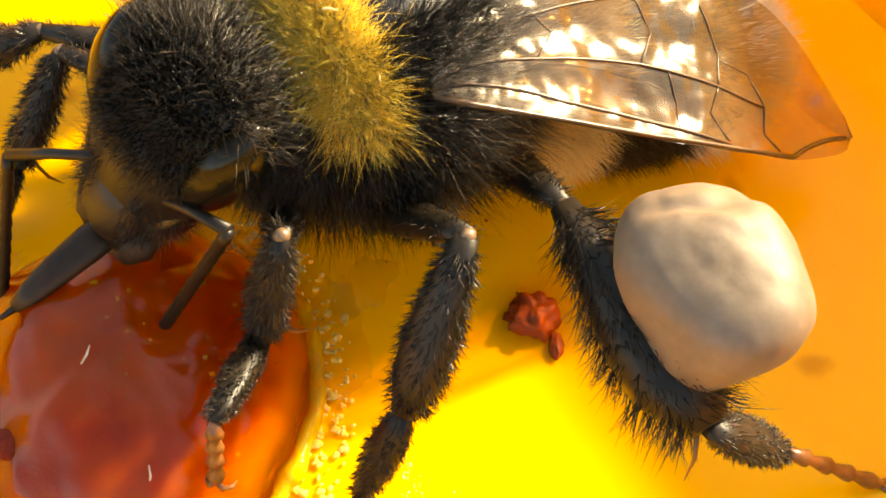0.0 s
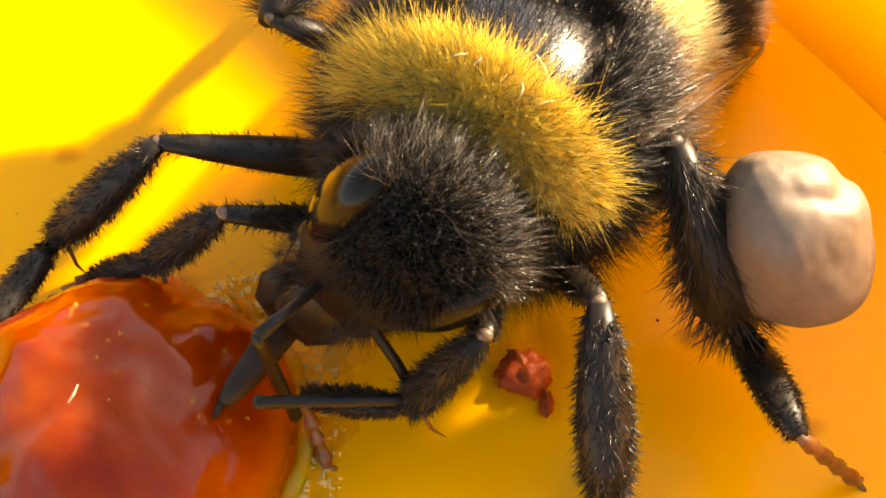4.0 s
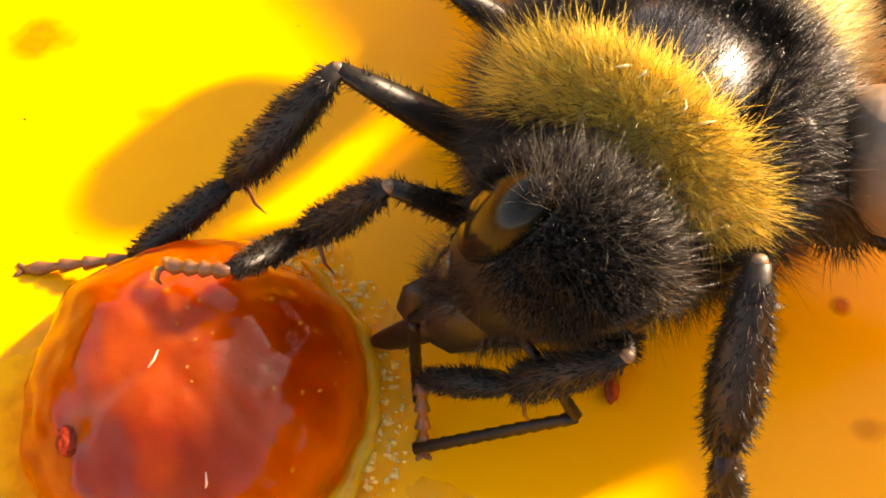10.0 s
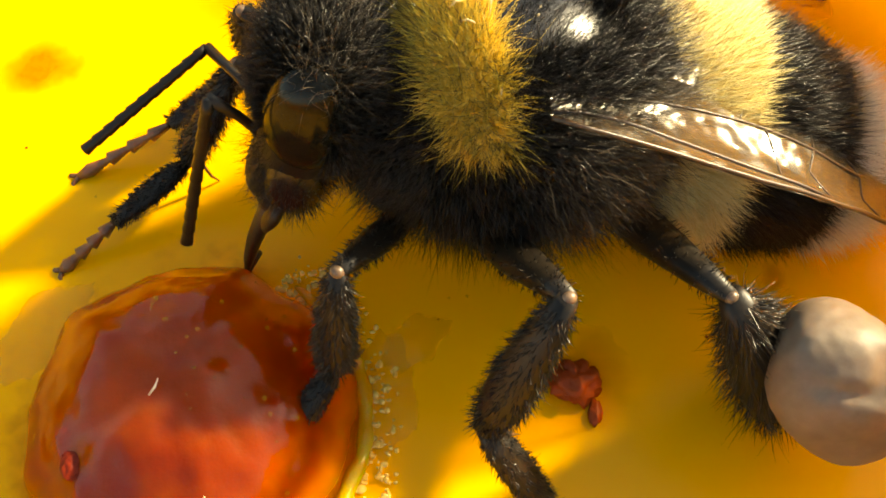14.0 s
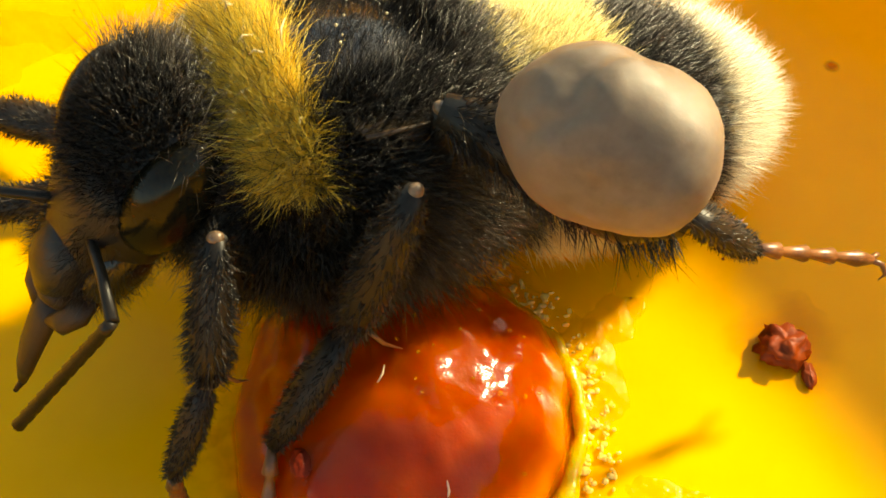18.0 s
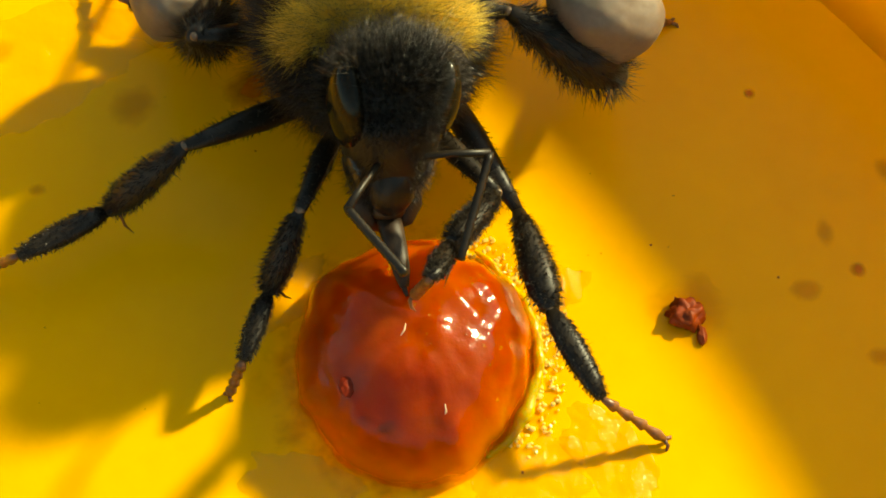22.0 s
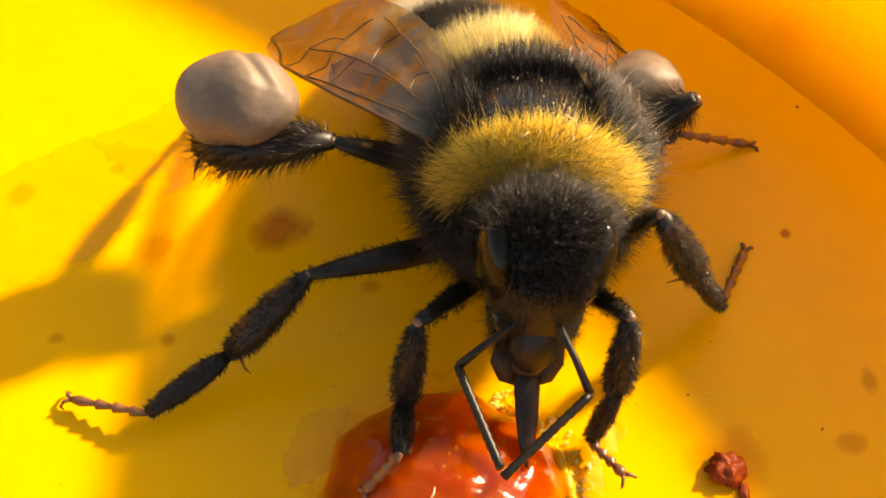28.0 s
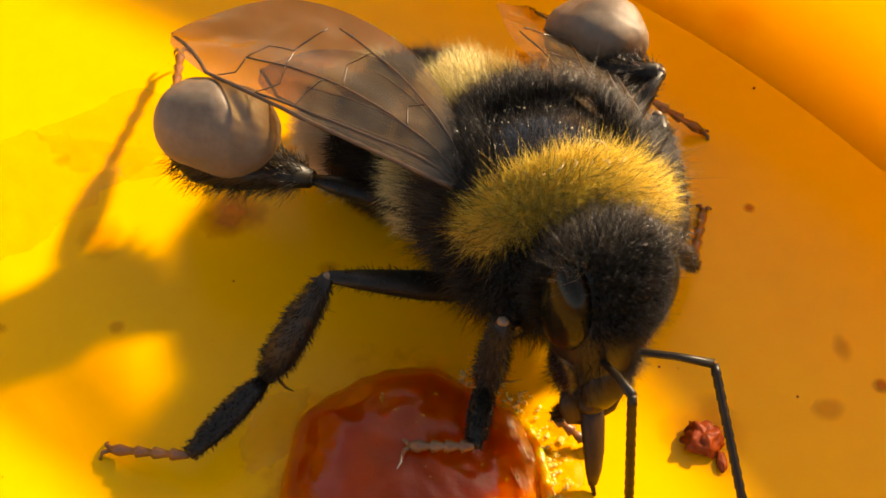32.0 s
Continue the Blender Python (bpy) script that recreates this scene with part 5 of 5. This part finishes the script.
        ("front", -1): [(0, 4.95, -3.32, 3.3, 7.06, -3.46, 1.6, 8.8, -2.73, 0.5), (1, 5.72, -2.7, 4.35, 6.49, -3.91, 2.05, 8.08, -3.2, 3.31), (2, 5.57, -3.21, 3.53, 6.74, -4.67, 1.58, 8.36, -3.88, 2.76), (3, 5.39, -3.23, 3.68, 6.2, -5.17, 1.98, 7.89, -5.09, 3.31), (3.5, 5.38, -3.34, 3.85, 6.1, -5.12, 1.93, 6.53, -6.78, 0.6), (5.5, 5, -3.54, 4.05, 5.64, -5.12, 2.07, 5.99, -6.66, 0.6), (6, 5.02, -3.36, 4.42, 5.71, -5.01, 2.39, 7.05, -4.92, 4.06), (7, 5.22, -3.2, 4.49, 5.89, -4.74, 2.37, 7.45, -4.59, 3.83), (8, 5.24, -3.3, 4.35, 5.96, -4.96, 2.33, 7.61, -5.1, 3.69), (9, 5.07, -3.5, 4.09, 5.81, -5.11, 2.05, 7.48, -5.2, 3.4), (10, 5.03, -3.03, 4.47, 5.84, -4.57, 2.4, 7.68, -4.66, 3.5), (11, 4.37, -1.89, 4.59, 4.69, -2.76, 2.04, 6.62, -3.26, 2.82), (11.5, 4.24, -2.26, 5, 4.7, -3.03, 2.5, 5.72, -2.63, 1.7), (12, 3.61, -2.69, 5.44, 4.44, -3.3, 2.95, 6.55, -2.9, 3.16), (12.5, 3.41, -2.72, 4.95, 4.12, -3.49, 2.48, 5.45, -1.88, 2.39), (13, 2.92, -2.54, 4.8, 3.55, -3.44, 2.36, 5.13, -2.22, 2.27), (13.5, 3.01, -2.73, 4.65, 3.7, -3.65, 2.24, 5.29, -2.58, 2.16), (15.5, 3.96, -3.37, 4.05, 4.9, -4.33, 1.75, 6.58, -3.84, 1.7), (16, 4.3, -3.46, 3.9, 5.3, -4.44, 1.63, 7.02, -4.08, 1.59), (16.5, 4.52, -3.34, 3.75, 5.59, -4.31, 1.51, 7.35, -4.07, 1.47), (17, 4.66, -3.28, 3.6, 5.81, -4.23, 1.39, 7.62, -4.11, 1.36), (17.5, 5.18, -3.6, 3.45, 6.43, -4.52, 1.26, 8.29, -4.49, 1.24), (18, 5.32, -3.83, 3.3, 6.65, -4.71, 1.14, 8.58, -4.76, 1.13), (18.5, 5.71, -2.71, 3.15, 7.15, -3.52, 1.02, 9.16, -3.59, 1.01), (19, 6.55, -2.02, 3.2, 8.19, -2.77, 1.22, 10.36, -2.91, 1.17), (20, 6.64, -2.03, 2.84, 8.23, -2.78, 0.87, 10.4, -2.82, 1.23), (21, 6.41, -2.26, 1.52, 9.09, -2.46, 1.65, 11.21, -2.74, 1.62), (22, 6.34, -2.6, 3.47, 7.75, -3.79, 1.5, 9.75, -4.59, 1.51), (23, 6.34, -2.7, 3.05, 8.03, -3.82, 1.31, 10.08, -4.52, 1.48), (24, 6.56, -2.57, 3.09, 8.46, -3.55, 1.49, 10.47, -4.37, 1.52), (25, 6.12, -3.11, 3.83, 7.24, -4.01, 1.57, 9.42, -4.19, 1.59), (25.5, 5.47, -3.01, 3.54, 7.12, -3.86, 1.66, 9.12, -4.01, 1.18), (27.5, 5.44, -2.94, 4.1, 6.68, -3.77, 1.9, 7.97, -4.28, 0.3), (28, 5.68, -3.22, 4.57, 6.82, -3.67, 2.21, 8.72, -3.74, 3.29), (29, 5.28, -3.34, 4.78, 6.08, -4.05, 2.35, 7.98, -4.36, 3.38), (30, 5.64, -3.37, 4.52, 6.64, -3.93, 2.13, 8.56, -3.97, 3.19), (31, 5.53, -3.32, 4.74, 6.49, -4.14, 2.42, 8.41, -4.75, 3.31), (31.5, 5.07, -2.57, 4.9, 5.63, -3.33, 2.5, 7.53, -4.18, 3.1), (32, 4.73, -2.44, 5.15, 4.9, -2.79, 2.48, 6.77, -3.65, 3.1)],
        ("hind", 1): [(0, 0.02, 5.23, 4.52, 0.43, 9.41, 4.12, -1.22, 10.33, 1.85), (1, 0.87, 4.83, 3.37, 2.51, 7.7, 0.47, 4.17, 9.58, 2.12), (2, 0.99, 4.43, 4.15, 2.25, 6.96, 0.85, 4.03, 8.87, 2.4), (3, 0.76, 3.85, 4.82, 2.05, 5.8, 1.21, 4.37, 7.35, 2.48), (6, 0.81, 3.27, 4.97, -0.58, 5.38, 1.37, 1.18, 7.65, 2.25), (7, 0.76, 2.88, 5.36, -0.66, 4.88, 1.7, 0.44, 7.63, 2.15), (8, 0.55, 2.6, 5.52, -0.68, 4.37, 1.68, -0.35, 7.33, 2.05), (9, 0.67, 2.45, 5.52, -0.45, 4.59, 1.85, -0.98, 7.53, 2.15), (10, 0.49, 2.41, 5.68, -1.06, 3.93, 1.85, -1.59, 6.88, 2.04), (11, -0.05, 2.15, 5.36, -1.9, 3.36, 1.56, -2.21, 6.32, 1.99), (12, -0.07, 4.35, 5.47, -2.36, 5.35, 1.85, -2.9, 8.17, 2.72), (13, -1.12, 6.04, 3.88, -3.72, 6.53, 0.42, -3.44, 8.36, 2.77), (16, -2.59, 5.67, 3.96, -3.81, 9.77, 4.93, -5.57, 8.58, 2.81), (17, -4.14, 4.49, 3.6, -7.78, 6.96, 4.51, -8.37, 6.5, 1.74), (18, -0.49, 2.54, 7.15, -3.64, 5.34, 6.1, -5.46, 5.12, 3.71), (19, 0.83, 4.63, 4.38, 0.32, 8.54, 2.42, -1.83, 8.64, 0.33), (20, 1.68, 4.09, 4.45, 0.55, 8.02, 2.83, -1.44, 8.18, 0.59), (21, 2.07, 3.33, 4.59, 0.78, 7.31, 3.25, -1.01, 7.75, 0.89), (22, 1.48, 3.82, 4.98, 2.33, 7.23, 2.34, -0.49, 7.39, 1.31), (23, 1.87, 3.97, 4.63, 2.13, 7.31, 1.78, -0.83, 7.21, 1.36), (24, 1.69, 4.07, 4.82, 2.4, 7.62, 2.32, -0.43, 7.22, 1.43), (25, 1.07, 3.92, 5.36, 1.62, 7.39, 2.72, -0.97, 7.05, 1.24), (28, -1.45, 5.05, 4.46, -1.9, 2.2, 1.14, -2.56, 5.12, 1.25), (29, -1.92, 4.74, 4.39, -2.38, 1.78, 1.17, -2.92, 4.73, 1.29), (30, -1.95, 4.72, 4.37, -2.16, 2.16, 0.8, -3.39, 4.79, 1.55), (31, -1.8, 4.81, 4.41, -2.81, 2.8, 0.63, -4.03, 5.18, 2), (32, -2.55, 4.51, 4.46, -5, 1.93, 1.86, -4.13, 4.81, 1.83)],
        ("hind", -1): [(0, 1.06, -4.86, 4.39, -2.81, -6.51, 3.08, -3.12, -8.02, 0.51), (1, 1.19, -5.15, 4.43, -2.78, -6.5, 3.08, -3.12, -8.02, 0.52), (2, 1, -4.8, 4.38, -2.84, -6.5, 3.07, -3.12, -8.03, 0.5), (3, 1, -4.83, 4.4, -2.86, -6.49, 3.06, -3.12, -8.03, 0.5), (6, 1.07, -5.19, 4.4, -2.93, -6.37, 3, -3.12, -8.03, 0.51), (7, 1.02, -5.21, 4.4, -3, -6.31, 2.96, -3.13, -8.02, 0.5), (8, 0.89, -5.2, 4.4, -3.12, -6.18, 2.9, -3.15, -7.98, 0.5), (9, 0.71, -5.2, 4.4, -3.31, -5.99, 2.8, -3.19, -7.91, 0.5), (10, 0.45, -5.24, 4.41, -3.55, -5.72, 2.64, -3.25, -7.8, 0.5), (11, 0.07, -5.14, 4.39, -3.86, -5.4, 2.43, -3.34, -7.63, 0.5), (12, -0.37, -5.28, 4.42, -4.15, -5.02, 2.18, -3.47, -7.41, 0.5), (13, -0.89, -4.98, 4.4, -4.48, -4.61, 1.89, -3.64, -7.13, 0.5), (16, -3.37, -3.39, 4.28, -5.7, -3.01, 0.57, -4.63, -5.81, 0.63), (17, -2.99, -4.18, 4.43, -5.09, -3.32, 0.66, -4.3, -6.21, 0.75), (18, -2.05, -4.36, 4.36, -4.47, -3.63, 0.76, -4.02, -6.59, 0.86), (19, -1.6, -5.55, 4.44, -3.77, -3.94, 0.97, -3.77, -6.94, 0.95), (20, -0.77, -5.62, 4.41, -3.18, -4.24, 1.01, -3.57, -7.22, 1.02), (21, 0.08, -5.4, 4.41, -2.61, -4.56, 1.03, -3.39, -7.46, 1.09), (22, 0.88, -5.12, 4.42, -2.01, -4.93, 1.11, -3.22, -7.68, 1.16), (23, 1.25, -4.65, 4.56, -1.61, -5.72, 1.39, -3.14, -8.3, 1.33), (24, 0.81, -4.14, 5.37, -0.43, -6.98, 2.26, -2.95, -8.37, 1.39), (25, 0.1, -4, 5.73, -1.23, -6.84, 2.64, -3.2, -8.75, 1.44), (28, -0.3, -5.53, 4.48, -1.18, -9.67, 3.29, -3.89, -9.41, 2.04), (29, -0.35, -5.89, 3.95, -2.29, -9.6, 2.59, -5.25, -9.61, 2.1), (30, -0.24, -5.99, 3.89, -1.58, -10.09, 2.99, -4.4, -9.8, 2), (31, -0.72, -6.02, 3.97, -3.11, -9.39, 2.44, -6.07, -9.69, 2.09), (32, -2.39, -6.01, 3.04, -4.86, -9.62, 2.52, -7.7, -9.26, 1.61)],
    }
    STEP = 0.25
    # antennae: seconds, left out / down of the base, then of the jointed end; right likewise (degrees)
    FEEL = [(0, 88, 35, -4, -85, 63, -39, -64, -62), (1, 105, 0, -26, -74, 64, -63, -85, -49), (2, 111, -21, -71, -71, 89, -39, 9, -70), (3, 82, -13, -48, 19, 15, 16, -105, -47), (6, 84, -10, -54, -68, 14, 4, -107, -55), (7, 78, -18, -54, 8, 37, 29, -1, -69), (8, 85, 1, -49, -56, 27, 20, -96, -58), (9, 84, -3, -48, -47, 27, 17, -94, -52), (10, 74, -1, -47, -58, 44, -90, -75, -44), (11, 64, 29, 106, -53, 27, 12, -109, -71), (12, 27, 9, -103, -57, 80, -9, -60, -1), (13, 47, 30, -94, -78, -4, -34, -90, 5), (13.5, 45, 48, 79, -79, 30, 6, -34, -25), (15.5, 22, 50, -61, -75, 79, -1, -66, -36), (16, 10, 51, -82, -70, 76, -8, 67, -74), (18, 73, -3, -61, -76, 40, -20, 10, -50), (18.5, 50, 18, -6, -18, 22, 1, -5, -3), (19, 80, 22, -3, -65, 41, -1, -3, 18), (20, 87, 20, 1, -66, 50, 18, -21, -73), (21, 71, -9, -43, -36, 26, -9, -19, 6), (22, 74, 10, -30, -26, 38, -7, -10, 8), (23, 54, -3, -44, -23, 44, -17, -20, -1), (24, 54, -22, -51, -21, 76, -20, -3, -10), (25, 71, 2, -31, -27, 29, -44, -13, 16), (28, 30, -35, -49, -14, 65, -30, -13, -4), (29, 29, -20, -75, -30, 59, 14, 42, -74), (30, 28, -19, -75, -28, 59, 4, -31, -78), (31, 56, -9, -71, -43, 36, -5, -48, -77), (32, 47, 10, -11, -35, 15, 21, -28, -77)]
    grid = [i * STEP for i in range(int(SECONDS / STEP) + 1)]
    keys = {"bee": [], "head": [], "tongue": []}
    for pair in antennae:
        for ob in pair:
            keys[ob.name] = []
    for limb in legs.values():
        for ob in limb:
            keys[ob.name] = []
    for t in grid:
        x, y, z, h, p, r = smooth_rows(BODY, t)
        level = pose(x * MM, y * MM, 0, 0, 0, h)
        body = pose(x * MM, y * MM, z * MM, 0, 0, h) @ Matrix.Translation(PIVOT * MM) @ pose(0, 0, 0, r, p, 0) @ Matrix.Translation(-PIVOT * MM)
        keys["bee"].append((t, body))
        tilt = level.inverted() @ body
        back = tilt.inverted()
        local = lambda q: (level.inverted() @ (Vector(q) * MM)) / MM
        for kind, side, feet in (("front", 1, LF), ("front", -1, RF), ("mid", 1, LM), ("mid", -1, RM), ("hind", 1, LH), ("hind", -1, RH)):
            for ob, m in zip(legs[kind, side], leg_poses(kind, side, local(smooth_rows(feet, t)), tilt, smooth_rows(BENT[kind, side], t))):
                keys[ob.name].append((t, back @ m))
        nod, turn, lean = smooth_rows(HEAD, t)
        face = Matrix.Translation(NECK * MM) @ pose(0, 0, 0, lean, nod, turn)
        keys["head"].append((t, face))
        # the tongue swings forward as far as the ground or the syrup asks
        for swing in range(0, 85, 4):
            m = Matrix.Translation(MOUTH * MM) @ pose(0, 0, 0, 0, -swing, 0)
            tip = (body @ face @ m @ Vector((0, 0, -2.3 * MM))) / MM
            if tip.z > drop_height(tip.x, tip.y) - 0.3 + 0.45:
                break
        keys["tongue"].append((t, m))
        feel = smooth_rows(FEEL, t)
        for i, side in enumerate((1, -1)):
            o1, d1, o2, d2 = feel[i * 4:i * 4 + 4]
            base = Vector((1.95, 0.4 * side, -1.15))
            way = lambda o, d: Vector((math.cos(radians(o)) * math.cos(radians(d)), side * math.sin(radians(o)) * math.cos(radians(d)), math.sin(radians(d))))
            elbow = base + way(o1, d1) * SCAPE
            keys[antennae[i][0].name].append((t, along(base, elbow)))
            keys[antennae[i][1].name].append((t, along(elbow, elbow + way(o2, d2))))
    # wings: seconds, then spread, lift and roll in degrees of the left one and of the right one
    SPREAD = [(0, 24, -11, -24, 10, -16, -26), (1, 24, -16, -22, 12, -16, -26), (2, 20, -14, -24, 10, -16, -26), (3, 12, -15, -24, 8, -15, -26), (6, 1, -14, -26, 4, -14, -26), (9, -5, -15, -26, 2, -14, -26), (12, 15, -15, -22, 4, -14, -26), (13, 13, -20, -18, 4, -12, -20),
              (13.5, 12, -16, -12, 0, -8, -12), (15.5, 23, -4, -6, -15, -1, -10), (16, 25, -3, -4, -18, 0, -10), (16.5, 2, 2, -2, -14, -4, -10), (17, -6, 3, -2, -10, -4, -10), (17.5, -8, 0, -4, -8, -6, -14), (18, -14, -5, -8, 0, -10, -20), (19, 14, -14, -26, 18, -14, -26),
              (24, 18, -15, -32, 25, -14, -32), (25, 18, -13, -32, 24, -13, -32), (28, 8, -13, -34, 36, -11, -26), (29, 5, -13, -34, 39, -11, -24), (30, 7, -13, -34, 39, -12, -24), (31, 10, -11, -34, 38, -8, -22), (32, 4, -7, -26, 41, 6, -18)]
    for side, kind, wing in wings:
        rows = []
        for t in grid:
            row = smooth_rows(SPREAD, t)
            rows.append((t, wing_pose(side, kind, *(row[:3] if side == 1 else row[3:]))))
        walk(wing, rows)
    # the abdomen: seconds, degrees by which it hangs and by which it turns to the right
    DROOP = [(0, 3, -27), (1, -4, -38), (2, 1, -33), (3, 3, -24), (6, 5, -4), (9, 5, -4), (12, 3, -4), (13, 3, -12), (13.5, 6, -16), (15.5, 10, -28), (16, 7, -29), (16.6, 4, -16), (17.5, 0, 0), (18, 2, 0), (19, 3, 0), (22, 3, 0), (24, -1, 2), (25, 1, 6), (28, 4, 28), (29, 6, 32), (32, 8, 42)]
    waist = Vector((-1.6, 0, 3.5)) * MM
    walk(abdomen, [(t, Matrix.Translation(waist) @ pose(0, 0, 0, 0, -smooth_rows(DROOP, t)[0], smooth_rows(DROOP, t)[1]) @ Matrix.Translation(-waist)) for t in grid])
    walk(bee, keys["bee"])
    walk(head, keys["head"])
    walk(tongue, keys["tongue"])
    for pair in antennae:
        for ob in pair:
            walk(ob, keys[ob.name])
    for limb in legs.values():
        for ob in limb:
            walk(ob, keys[ob.name])


motions()
